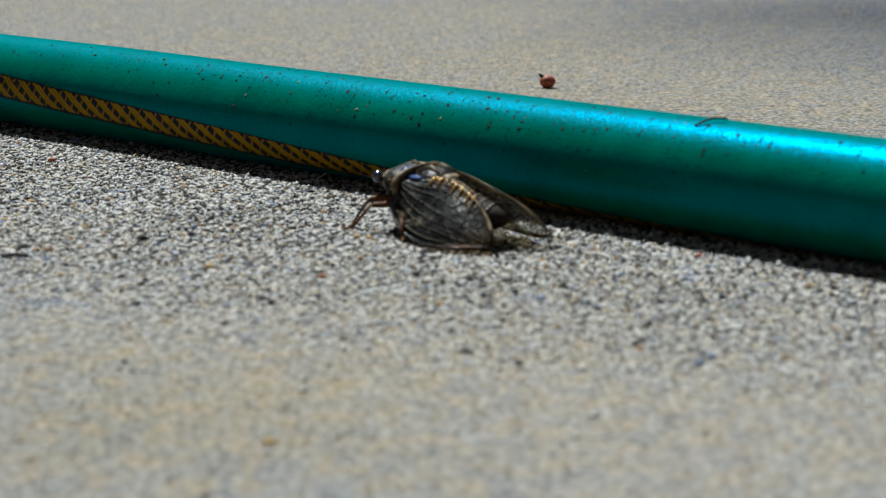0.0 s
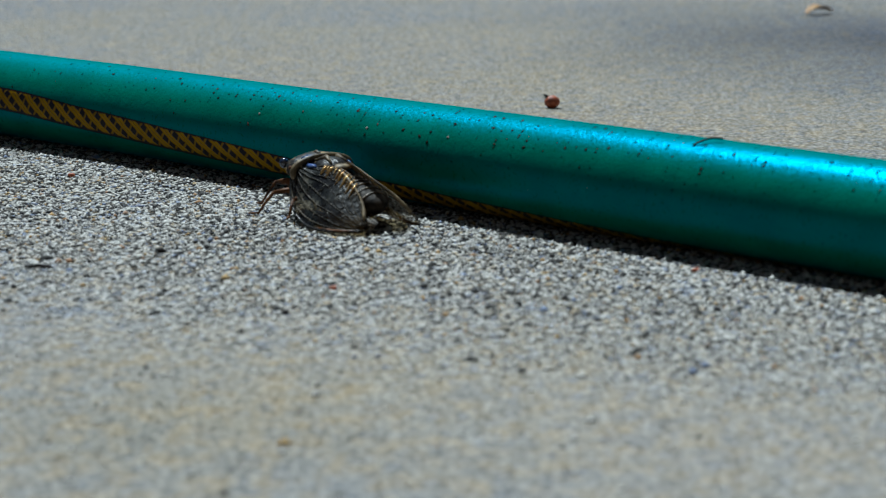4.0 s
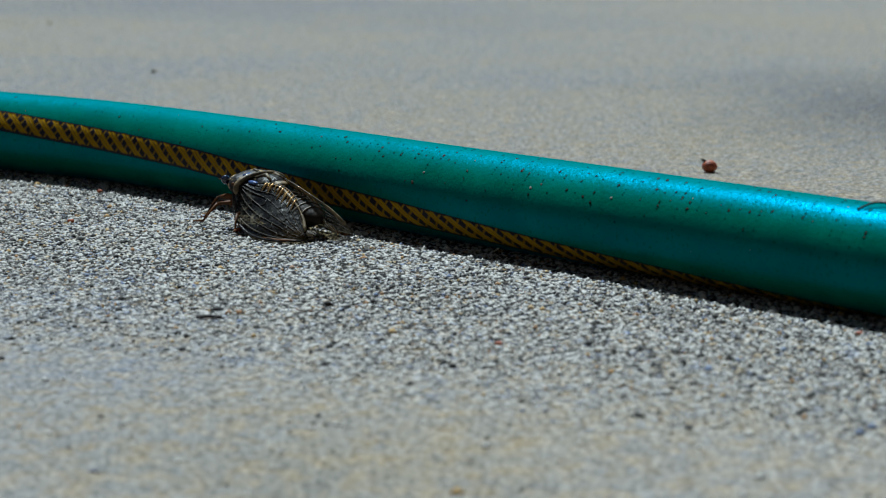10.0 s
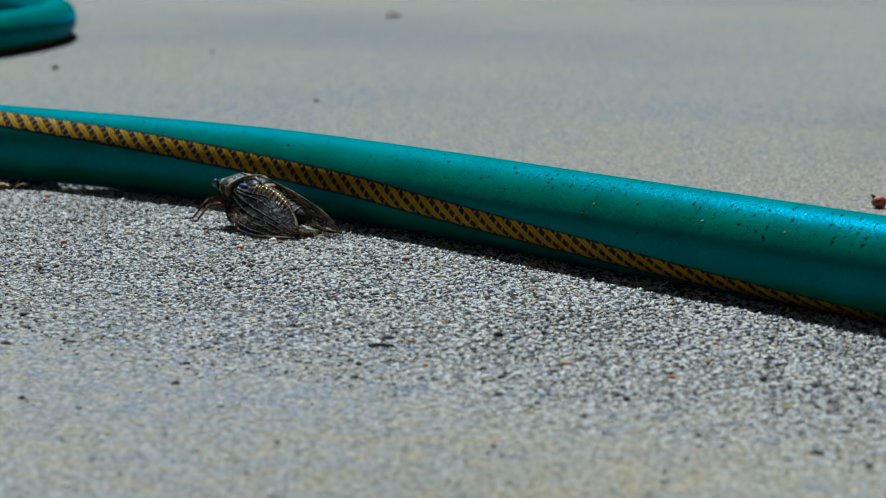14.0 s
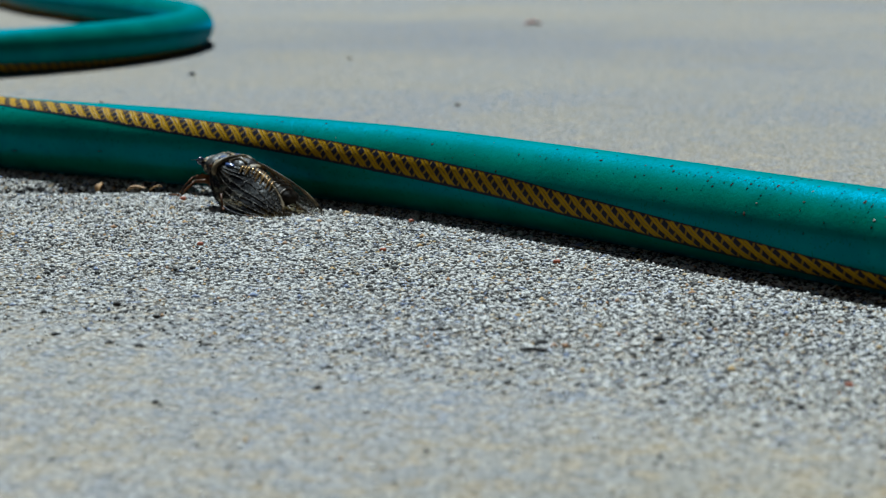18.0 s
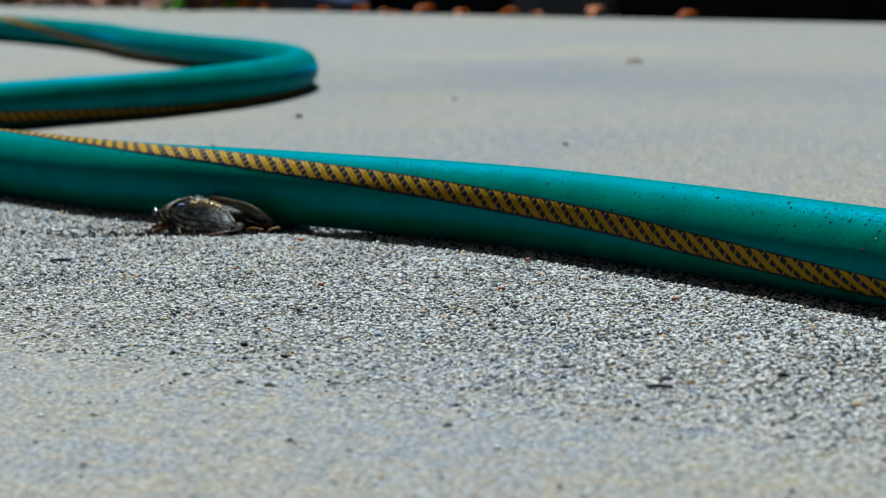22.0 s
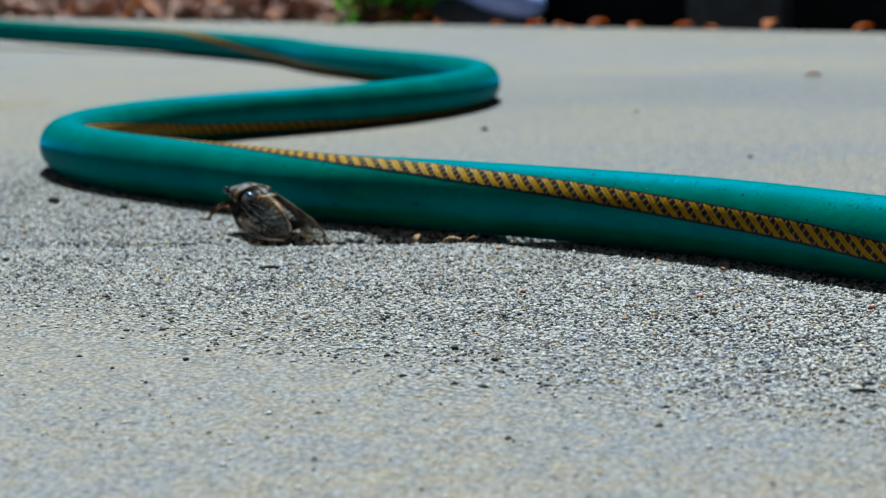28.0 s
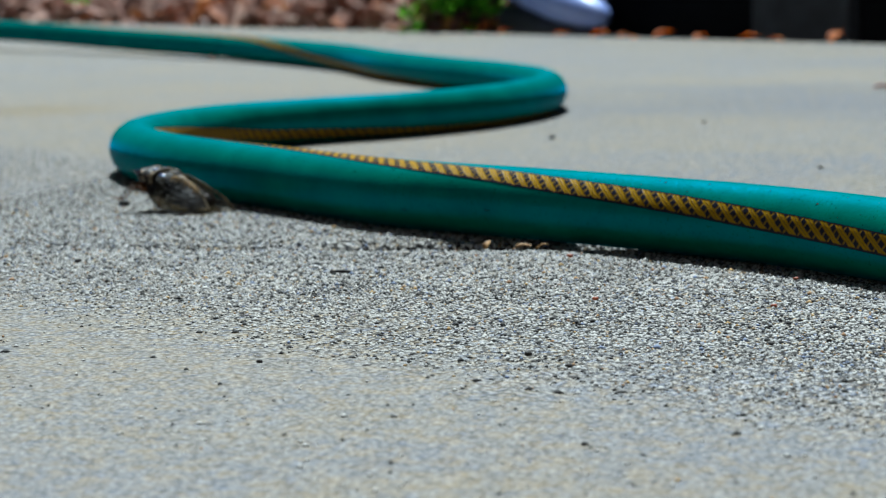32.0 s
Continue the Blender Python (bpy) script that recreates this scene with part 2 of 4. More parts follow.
# a gloss lobe coloured blue, with the sky's reflection put into its tint
sky_gloss = g.n.new("ShaderNodeBsdfAnisotropic")
sky_gloss.inputs["Color"].default_value = (0.0, 0.50, 1.0, 1)
g.link(rough, sky_gloss.inputs["Roughness"])
g.link(g.bsdf.inputs["Normal"].links[0].from_socket, sky_gloss.inputs["Normal"])
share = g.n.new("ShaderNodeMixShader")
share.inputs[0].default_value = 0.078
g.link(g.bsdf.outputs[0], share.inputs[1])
g.link(sky_gloss.outputs[0], share.inputs[2])
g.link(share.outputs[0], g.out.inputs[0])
GREEN = g.mat

g = Graph("hose_stripe")
uvn = g.n.new("ShaderNodeSeparateXYZ")
g.link(g.coord.outputs["UV"], uvn.inputs[0])
along, across = uvn.outputs[0], uvn.outputs[1]
along = g.sum(along, g.sum(g.sum(g.noise(240.0, 3), -0.5), 0.0014, "MULTIPLY"))
across = g.sum(across, g.sum(g.sum(g.noise(700.0, 2), -0.5), 0.14, "MULTIPLY"))
one = g.sum(g.sum(along, 206.0, "MULTIPLY"), g.sum(across, 1.35, "MULTIPLY"))
two = g.sum(g.sum(along, 412.0, "MULTIPLY"), g.sum(across, -1.6, "MULTIPLY"))


def saw(value):
    return g.sum(value, 1.0, "FLOORED_MODULO")


wide = g.ramp(saw(one), (0.0, 1.0), (0.15, 1.0), (0.20, 0.30), (0.25, 1.0), (0.40, 1.0), (0.50, 0.0), (0.90, 0.0), (1.0, 1.0))
thin = g.ramp(saw(two), (0.0, 0.7), (0.10, 0.7), (0.24, 0.0), (0.88, 0.0), (1.0, 0.7))
braid = g.mix(1.0, wide, thin, "LIGHTEN")
yellow = g.mix(g.noise(500.0, 3), (0.37, 0.21, 0.0), (0.22, 0.125, 0.0))
rim = g.ramp(g.sum(g.sum(across, 0.03), 0.0, "ABSOLUTE"), (0.38, 0.0), (0.44, 1.0))
braid = g.mix(rim, braid, (0.0, 0.0, 0.0))
g.set(Base_Color=g.mix(braid, (0.012, 0.013, 0.022), yellow), Roughness=0.45, Specular_IOR_Level=0.06, Specular_Tint=(1.0, 0.8, 0.5))
g.bump(g.sum(braid, g.noise(900.0, 3)), 0.0002, 0.5)
STRIPE = g.mat


def plain(name, a, b, scale, rough=0.7, relief=0.0002, gloss=None):
    g = Graph(name)
    t = g.noise(scale, 4, 0.65)
    g.set(Base_Color=g.ramp(t, (0.35, a), (0.65, b)), Roughness=rough)
    g.bump(g.noise(scale * 2.5, 3), relief, 0.6)
    if gloss is not None:
        g.set(Specular_IOR_Level=gloss)
    return g.mat


SHELL = plain("cicada_shell", (0.004, 0.004, 0.005), (0.014, 0.012, 0.010), 500.0, 0.38, 0.0003, 0.2)
TAN = plain("cicada_tan", (0.022, 0.016, 0.009), (0.24, 0.18, 0.10), 420.0, 0.5, 0.0002, 0.2)
g = Graph("cicada_collar")
mark = g.noise(560.0, 3, 0.6)
g.set(Base_Color=g.ramp(mark, (0.50, (0.003, 0.003, 0.0035)), (0.54, (0.030, 0.021, 0.011)), (0.62, (0.36, 0.255, 0.125))), Roughness=0.5, Specular_IOR_Level=0.2)
g.bump(g.noise(800.0, 3), 0.0004, 0.6)
COLLAR = g.mat
EYE = plain("cicada_eye", (0.010, 0.012, 0.025), (0.02, 0.03, 0.07), 300.0, 0.12, 0.00002, 1.0)
BELLY = plain("cicada_abdomen", (0.006, 0.006, 0.007), (0.03, 0.022, 0.014), 600.0, 0.5, 0.0002, 0.06)
RING = plain("abdomen_ring", (0.03, 0.018, 0.008), (0.10, 0.06, 0.025), 700.0, 0.5, 0.0001)
LEG = plain("cicada_leg", (0.018, 0.010, 0.006), (0.15, 0.06, 0.02), 450.0, 0.5, 0.0001, 0.1)
VEIN = plain("wing_vein", (0.003, 0.0025, 0.002), (0.070, 0.056, 0.035), 150.0, 0.5, 0.0001, 0.15)
SOIL = plain("soil", (0.03, 0.02, 0.014), (0.09, 0.06, 0.042), 25.0, 0.95, 0.01)


def leafy(name, a, b):
    """A thin leaf that lets half of the light through."""
    g = Graph(name)
    tone = g.ramp(g.noise(60.0, 4, 0.65), (0.35, a), (0.65, b))
    g.set(Base_Color=tone, Roughness=0.6, Specular_IOR_Level=0.2)
    glow = g.n.new("ShaderNodeBsdfTranslucent")
    g.link(tone, glow.inputs[0])
    share = g.n.new("ShaderNodeMixShader")
    share.inputs[0].default_value = 0.5
    g.link(g.bsdf.outputs[0], share.inputs[1])
    g.link(glow.outputs[0], share.inputs[2])
    g.link(share.outputs[0], g.out.inputs[0])
    return g.mat


LEAF_DRY = leafy("dry_leaf", (0.46, 0.11, 0.005), (0.68, 0.22, 0.012))
LEAF_GREEN = leafy("green_leaf", (0.10, 0.30, 0.012), (0.24, 0.56, 0.03))
STRAW = plain("straw", (0.24, 0.12, 0.035), (0.42, 0.25, 0.09), 400.0, 0.7, 0.0002)
CRUMB = plain("dark_crumb", (0.008, 0.007, 0.006), (0.03, 0.024, 0.02), 900.0, 0.8, 0.0002)
RUST = plain("red_seed", (0.15, 0.028, 0.010), (0.42, 0.10, 0.03), 600.0, 0.6, 0.0003)
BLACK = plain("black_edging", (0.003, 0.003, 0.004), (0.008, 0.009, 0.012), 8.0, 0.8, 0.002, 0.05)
GREY_BLUE = plain("pale_blue_plastic", (0.20, 0.28, 0.70), (0.32, 0.42, 0.85), 12.0, 0.4, 0.002)
SLATE = plain("dark_slate", (0.018, 0.02, 0.026), (0.05, 0.055, 0.07), 14.0, 0.8, 0.003)
BROWN_WALL = plain("brown_wall", (0.05, 0.04, 0.033), (0.075, 0.06, 0.05), 6.0, 0.9, 0.003)
FIBRE = plain("pale_fibre", (0.35, 0.30, 0.22), (0.55, 0.50, 0.40), 300.0, 0.7, 0.0001)



def film(name, solid, tip, tint, *stops):
    """A wing's skin: smoky towards the root, clear at its tip."""
    g = Graph(name)
    clear = g.n.new("ShaderNodeBsdfTransparent")
    clear.inputs[0].default_value = (*tint, 1)
    share = g.n.new("ShaderNodeMixShader")
    place = g.n.new("ShaderNodeSeparateXYZ")
    g.link(g.coord.outputs["Object"], place.inputs[0])
    back = g.sum(g.sum(place.outputs[0], -1 / D, "MULTIPLY"), g.sum(g.sum(g.noise(120.0, 3), -0.5), 0.6, "MULTIPLY"))
    g.link(g.ramp(back, (0.16, solid), (0.50, tip)), share.inputs[0])
    g.set(Base_Color=g.ramp(g.noise(230.0, 4, 0.7), *stops), Roughness=g.ramp(g.noise(190.0, 3), (0.4, 0.30), (0.6, 0.6)), Specular_IOR_Level=0.25)
    g.bump(g.sum(g.noise(900.0, 3), g.sum(g.noise(260.0, 3), 2.0, "MULTIPLY")), 0.0003, 0.7)
    g.link(clear.outputs[0], share.inputs[1])
    g.link(g.bsdf.outputs[0], share.inputs[2])
    g.link(share.outputs[0], g.out.inputs[0])
    return g.mat


WING = film("wing_film", 0.80, 0.30, (0.74, 0.64, 0.44), (0.46, (0.0015, 0.0015, 0.003)), (0.55, (0.005, 0.006, 0.006)), (0.61, (0.016, 0.018, 0.016)), (0.71, (0.15, 0.135, 0.10)))
WING_CLEAR = film("clear_wing_film", 0.45, 0.30, (0.86, 0.84, 0.78), (0.42, (0.015, 0.02, 0.035)), (0.62, (0.13, 0.13, 0.12)))

# ---------------------------------------------------------------- ground and concrete
ground = tagged(part("ground", mesh_of("ground", [(-400, -400, -0.07), (400, -400, -0.07), (400, 400, -0.07), (-400, 400, -0.07)],
                                       [(0, 1, 2, 3)], SOIL, False)),
                "dark brown garden soil round the concrete slab", "ground", kind="structure")

X0, X1, Y0, Y1 = -22.0, 8.0, 12.0, 35.0          # the finely worked part of the slab, in hose widths
CELL = 0.036
EDGE = 71.8


def soft_noise(ny, nx, rng, size):
    """Random relief with bumps of about that many cells, from -1 to 1 or so."""
    fy, fx = np.fft.fftfreq(ny)[:, None], np.fft.rfftfreq(nx)[None, :]
    k = np.sqrt(fx * fx + fy * fy)
    f0 = 1.0 / size
    band = np.exp(-((k - f0) / (0.6 * f0)) ** 2)
    a = np.fft.irfft2(np.fft.rfft2(rng.standard_normal((ny, nx))) * band, s=(ny, nx))
    return a / a.std()


def hollow(x, y):
    """A worn hollow where an old joint runs under the hose: its depth in hose widths."""
    d = (y - (28.40 + 0.24 * (x + 10.5))) / 1.028
    run = np.clip((x + 19) / 5, 0, 1) * np.clip((-8.0 - x) / 1.6, 0, 1)
    deep = 0.10 + 0.20 * np.clip((x + 13.2) / 1.0, 0, 1)
    return -deep * run * np.exp(-(d / 0.42) ** 4)


def slab():
    nx, ny = int((X1 - X0) / CELL) + 1, int((Y1 - Y0) / CELL) + 1
    xs, ys = np.linspace(X0, X1, nx), np.linspace(Y0, Y1, ny)
    gx, gy = np.meshgrid(xs, ys)
    rng = np.random.default_rng(7)
    h = 0.0055 * np.abs(soft_noise(ny, nx, rng, 2.6)) + 0.0012 * soft_noise(ny, nx, rng, 6) + 0.002 * soft_noise(ny, nx, rng, 60)
    pit = soft_noise(ny, nx, rng, 3.2)
    h -= 0.024 * np.clip(pit - 0.9, 0, 2)
    past = gy + 0.79 * gx - 21.2
    edge = np.minimum(np.minimum(gx - X0, X1 - gx), np.minimum(gy - Y0, Y1 - gy))
    h = (h * np.clip((Y1 - gy) / 9.0, 0, 1) * np.clip(np.minimum(1.2 - past / 2.5, (gy + 0.45 * gx - 14.0) / 4.5), 0.25, 1) + hollow(gx, gy)) * np.clip(edge / 1.0, 0, 1)
    co = np.stack([gx, gy, h], -1).reshape(-1, 3) * D
    i = np.arange(nx * ny).reshape(ny, nx)
    quads = np.stack([i[:-1, :-1], i[:-1, 1:], i[1:, 1:], i[1:, :-1]], -1).reshape(-1, 4)
    # the plain slab round it, with its far edge
    e1, e2 = np.array([0.8, -0.6]), np.array([0.6, 0.8])
    outer = [e1 * a + e2 * b for a, b in ((-210, -80), (210, -80), (210, EDGE), (-210, EDGE))]
    inner = [(X0, Y0), (X1, Y0), (X1, Y1), (X0, Y1)]
    extra = [(*p, 0) for p in inner] + [(*p, 0) for p in outer] + [(*p, -5.0) for p in outer]
    k = len(co)
    co = np.concatenate([co, np.array(extra) * D])
    more = []
    for a in range(4):
        b = (a + 1) % 4
        more.append((k + a, k + 4 + a, k + 4 + b, k + b))
        more.append((k + 4 + a, k + 8 + a, k + 8 + b, k + 4 + b))
    quads = np.concatenate([quads, np.array(more)])
    me = bpy.data.meshes.new("pavement")
    me.vertices.add(len(co))
    me.vertices.foreach_set("co", co.ravel())
    me.loops.add(quads.size)
    me.loops.foreach_set("vertex_index", quads.ravel())
    me.polygons.add(len(quads))
    me.polygons.foreach_set("loop_start", np.arange(0, quads.size, 4))
    me.polygons.foreach_set("use_smooth", np.ones(len(quads), dtype=bool))
    me.update(calc_edges=True)
    me.materials.append(CONCRETE)
    return tagged(part("pavement", me), "weathered grey concrete slab with coarse sandy grain", "pavement", kind="structure")


slab()

# unseen wall added behind the camera to keep sky light off the hose
wall = Shape()
wall.add([(-3, -1.0, -0.3), (2.5, -1.0, -0.3), (2.5, -1.0, 2.6), (-3, -1.0, 2.6), (-3, -1.2, -0.3), (2.5, -1.2, -0.3), (2.5, -1.2, 2.6), (-3, -1.2, 2.6)],
         [(0, 1, 2, 3), (5, 4, 7, 6), (4, 0, 3, 7), (1, 5, 6, 2), (3, 2, 6, 7), (4, 5, 1, 0)])
tagged(part("wall_sky_block", wall.mesh("wall_sky_block", BROWN_WALL, 1.0, False)), "added unseen dark brown wall that blocks sky light", "wall", kind="structure")

# ---------------------------------------------------------------- the hose
LINE = [(14.5, 7.5), (8.5, 13.2), (5.6, 15.9), (2.8, 18.55), (1.0, 20.25), (-1.8, 22.85), (-3.8, 24.75), (-6.5, 26.95), (-10.5, 29.05),
        (-12.55, 29.95), (-15.0, 31.75), (-18.6, 34.6), (-20.75, 37.4), (-21.52, 40.1), (-21.35, 42.7), (-20.35, 44.8), (-18.75, 47.3),
        (-17.8, 50.4), (-17.75, 54.5), (-18.95, 58.6), (-21.2, 62.3), (-24.2, 66.0), (-28.0, 71.0), (-32.2, 77.5), (-40.6, 86.6), (-48.9, 92.6),
        (-58.0, 98.3), (-69.5, 105.1), (-86.7, 114.8)]
TWIST = [(0, 190), (16, 168), (20, 137), (22.4, 116), (25.2, 97), (26.2, 88), (28.6, 75), (30.5, 61), (32.5, 46), (35.6, 18), (39, -4),
         (44, -35), (49.5, -80), (53, -114), (58, -140), (65, -149), (77.8, -215), (84, -228), (91, -240), (98, -290), (103, -335), (107, -350), (200, -420)]


def lift(x):
    """How far the hose stands off the slab: over the worn hollow, and where its far end springs up."""
    return float(np.interp(-x, (6, 7, 12.6, 14.5, 38, 49, 58, 70, 87), (0.005, 0.022, 0.022, 0.005, 0.005, 0.22, 0.48, 0.55, 0.3)))


hose_line = glide([(x, y, 0.5 + lift(x)) for x, y in LINE], 0.12)
SIDES = 40


def hose_frames():
    run = 0.0
    for i, p in enumerate(hose_line):
        d = hose_line[min(i + 1, len(hose_line) - 1)] - hose_line[max(i - 1, 0)]
        d.z = 0
        d.normalize()
        left = Vector((-d.y, d.x, 0))
        turn = radians(np.interp(run, [a for a, b in TWIST], [b for a, b in TWIST]))
        yield p, left, turn, run
        run += 0.12


def hose():
    thing = tagged(new("garden_hose"), "green vinyl garden hose with yellow braided stripe lying on concrete", "hose")
    verts, faces = [], []
    for p, left, turn, run in hose_frames():
        for j in range(SIDES):
            a = 2 * math.pi * j / SIDES
            r = 0.5 * (1 + 0.006 * noise.noise(Vector((run * 0.5, math.cos(a), math.sin(a)))))
            verts.append((p + (Vector((0, 0, 1)) * math.cos(a) + left * math.sin(a)) * r) * D)
    n = len(hose_line)
    for i in range(n - 1):
        for j in range(SIDES):
            k = (j + 1) % SIDES
            faces.append((i * SIDES + j, i * SIDES + k, (i + 1) * SIDES + k, (i + 1) * SIDES + j))
    faces += [tuple(range(SIDES)), tuple((n - 1) * SIDES + j for j in range(SIDES))[::-1]]
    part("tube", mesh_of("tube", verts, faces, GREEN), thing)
    # the stripe, a printed band a hair above the wall
    verts, faces, uvs = [], [], []
    wide = 8
    for p, left, turn, run in hose_frames():
        for j in range(wide + 1):
            s = j / wide * 2 - 1
            a = turn + s * 0.27
            r = 0.507 - 0.004 * abs(s) ** 6
            verts.append((p + (Vector((0, 0, 1)) * math.cos(a) + left * math.sin(a)) * r) * D)
            uvs.append((run * D, s * 0.5))
    m = wide + 1
    for i in range(n - 1):
        for j in range(wide):
            faces.append((i * m + j, i * m + j + 1, (i + 1) * m + j + 1, (i + 1) * m + j))
    part("stripe", mesh_of("stripe", verts, faces, STRIPE, True, uvs), thing, "yellow stripe with dark braided cross lines")
    return thing


hose()
# ---------------------------------------------------------------- the cicada
def bend(points, u):
    """The place at u, from 0 to 1, on a smooth line through the points."""
    n = len(points) - 1
    i = min(int(u * n), n - 1)
    f = u * n - i
    p = [Vector(points[min(max(i + k, 0), n)]) for k in (-1, 0, 1, 2)]
    return 0.5 * ((2 * p[1]) + (p[2] - p[0]) * f + (2 * p[0] - 5 * p[1] + 4 * p[2] - p[3]) * f * f + (3 * p[1] - p[0] - 3 * p[2] + p[3]) * f ** 3)


# edges of the wings, root to tip: the dropped left pair, then the right pair, mirrored
LEFT_BACK = ((0.33, 0.20, 0.47), (0.12, 0.15, 0.51), (-0.12, 0.08, 0.50), (-0.38, 0.09, 0.40), (-0.60, 0.15, 0.22), (-0.76, 0.24, 0.07))
LEFT_FRONT = ((0.48, 0.29, 0.37), (0.30, 0.40, 0.14), (0.02, 0.47, 0.03), (-0.32, 0.53, 0.015), (-0.58, 0.45, 0.015), (-0.76, 0.28, 0.03))
RIGHT_BACK = ((0.33, 0.19, 0.47), (0.10, 0.10, 0.53), (-0.16, 0.02, 0.53), (-0.46, 0.01, 0.46), (-0.74, 0.08, 0.33), (-0.95, 0.23, 0.09))
RIGHT_FRONT = ((0.48, 0.28, 0.37), (0.28, 0.35, 0.16), (0.0, 0.36, 0.06), (-0.36, 0.34, 0.03), (-0.70, 0.30, 0.02), (-0.95, 0.25, 0.06))
HIND_BACK = ((0.16, 0.06, 0.40), (-0.10, 0.06, 0.36), (-0.40, 0.07, 0.24), (-0.76, 0.10, 0.09))
HIND_FRONT = ((0.20, 0.24, 0.20), (-0.12, 0.38, 0.05), (-0.52, 0.38, 0.02), (-0.78, 0.16, 0.04))


def cicada():
    thing = tagged(new("cicada"), "dark mottled cicada with clear veined wings and orange legs", "insect")

    def add(name, shape, mat, label="", parent=thing):
        return part(name, shape.mesh(name, mat, D), parent, label)

    s = Shape()
    s.blob((-0.12, 0, 0.225), (0.56, 0.29, 0.20), 16, 22, lambda d: 1 - 0.34 * max(0, -d.x) ** 2, 0.05)
    belly = add("abdomen", s, BELLY, "black segmented abdomen")
    for i in range(7):
        x = -0.54 + i * 0.085
        k = math.sqrt(max(0.02, 1 - ((x + 0.12) / 0.56) ** 2)) * (1 - 0.34 * max(0, -(x + 0.12) / 0.56) ** 2)
        s = Shape()
        ring = [(x, math.cos(w) * 0.293 * k, 0.225 + math.sin(w) * 0.203 * k) for w in np.linspace(-0.5, math.pi + 0.5, 22)]
        s.tube(ring, 0.010, 5)
        add("abdomen_ring", s, RING, "", belly)
    s = Shape()
    s.blob((0.22, 0, 0.34), (0.33, 0.27, 0.205), 14, 20, None, 0.06)
    s.blob((0.20, 0, 0.455), (0.20, 0.19, 0.125), 12, 18, None, 0.05)
    chest = add("thorax", s, SHELL, "glossy black thorax")
    for y in (-0.10, 0.10):
        s = Shape()
        s.tube([(0.32, y * 1.2, 0.540), (0.20, y * 0.6, 0.575), (0.07, y * 0.9, 0.545)], [0.012, 0.030, 0.010], 7)
        add("thorax_mark", s, TAN, "tan ridge on the thorax", chest)
    s = Shape()
    s.blob((0.02, 0, 0.50), (0.07, 0.10, 0.035), 8, 12, None, 0.2)
    add("scutellum", s, TAN, "raised tan cross behind the thorax")
    s = Shape()
    s.blob((0.50, 0, 0.435), (0.19, 0.315, 0.150), 16, 26, lambda d: 1 + 0.08 * d.x, 0.08)
    collar = add("pronotum", s, COLLAR, "tan and black mottled collar")
    s = Shape()
    rim = [(0.355 + 0.03 * math.cos(w) ** 2, math.cos(w) * 0.330, 0.425 + math.sin(w) * 0.150) for w in np.linspace(-0.3, math.pi + 0.3, 26)]
    s.tube(rim, [0.020 + 0.014 * abs(math.cos(w)) for w in np.linspace(-0.3, math.pi + 0.3, 26)], 7)
    add("collar_rim", s, TAN, "pale tan rim of the collar", collar)
    for y in (-0.13, 0.0, 0.13):
        s = Shape()
        s.tube([(0.40, y * 1.15, 0.57 - abs(y) * 0.3), (0.49, y, 0.590 - abs(y) * 0.28), (0.60, y * 0.8, 0.54 - abs(y) * 0.2)], [0.014, 0.020, 0.010], 6)
        add("collar_ridge", s, TAN, "", collar)
    for side in (1, -1):
        s = Shape()
        s.blob((0.43, 0.12 * side, 0.548), (0.055, 0.085, 0.030), 8, 12, None, 0.25)
        add("collar_mark", s, BLUE_GLINT, "glossy black collar mark, blue sky glint in its colour", collar)
        s = Shape()
        s.blob((0.41, 0.285 * side, 0.475), (0.06, 0.035, 0.05), 8, 12, None, 0.25)
        add("collar_mark", s, SHELL, "black hollow on the collar's side", collar)
        s = Shape()
        s.blob((0.455, 0.318 * side, 0.465), (0.028, 0.018, 0.024), 7, 9, None, 0.2)
        add("cheek_spot", s, LEG, "small orange spot on the collar", collar)
    s = Shape()
    s.blob((0.68, 0, 0.43), (0.115, 0.235, 0.100), 12, 18, None, 0.05)
    s.blob((0.76, 0, 0.355), (0.075, 0.10, 0.09), 10, 14)
    s.tube([(0.74, 0, 0.27), (0.64, 0, 0.14), (0.52, 0, 0.10)], [0.03, 0.022, 0.01], 6)
    head = add("head", s, COLLAR, "broad dark head with beak")
    for side in (1, -1):
        s = Shape()
        s.blob((0.715, 0.232 * side, 0.472), (0.050, 0.052, 0.052), 10, 14)
        add("eye", s, EYE, "bulging glossy black eye", head)
        s = Shape()
        s.tube([(0.77, 0.10 * side, 0.42), (0.84, 0.14 * side, 0.45), (0.93, 0.19 * side, 0.44)], [0.012, 0.006, 0.003], 5)
        add("antenna", s, LEG, "short bristle antenna", head)

    def surface(back, front, bulge, u, w, side):
        p = bend(back, u).lerp(bend(front, u), w) + Vector((0, 0.5, 0.6)) * bulge * math.sin(math.pi * w) * (1 - 0.75 * u)
        p.y *= side
        return p

    def fore(u, w, side):
        back, front = (LEFT_BACK, LEFT_FRONT) if side > 0 else (RIGHT_BACK, RIGHT_FRONT)
        return surface(back, front, 0.10 if side > 0 else 0.03, u, w, side)

    def hind(u, w, side):
        return surface(HIND_BACK, HIND_FRONT, 0.05, u, w, side)

    for side in (1, -1):
        s = Shape()
        s.sheet([[fore(i / 26, j / 11, side) for j in range(12)] for i in range(27)])
        wing = add("forewing", s, WING if side > 0 else WING_CLEAR, "clear smoky forewing held like a roof")

        def line(pts, r, mat=None):
            s = Shape()
            s.tube([fore(u, w, side) + Vector((0, 0.003 * side, 0.004)) for u, w in pts], r, 5)
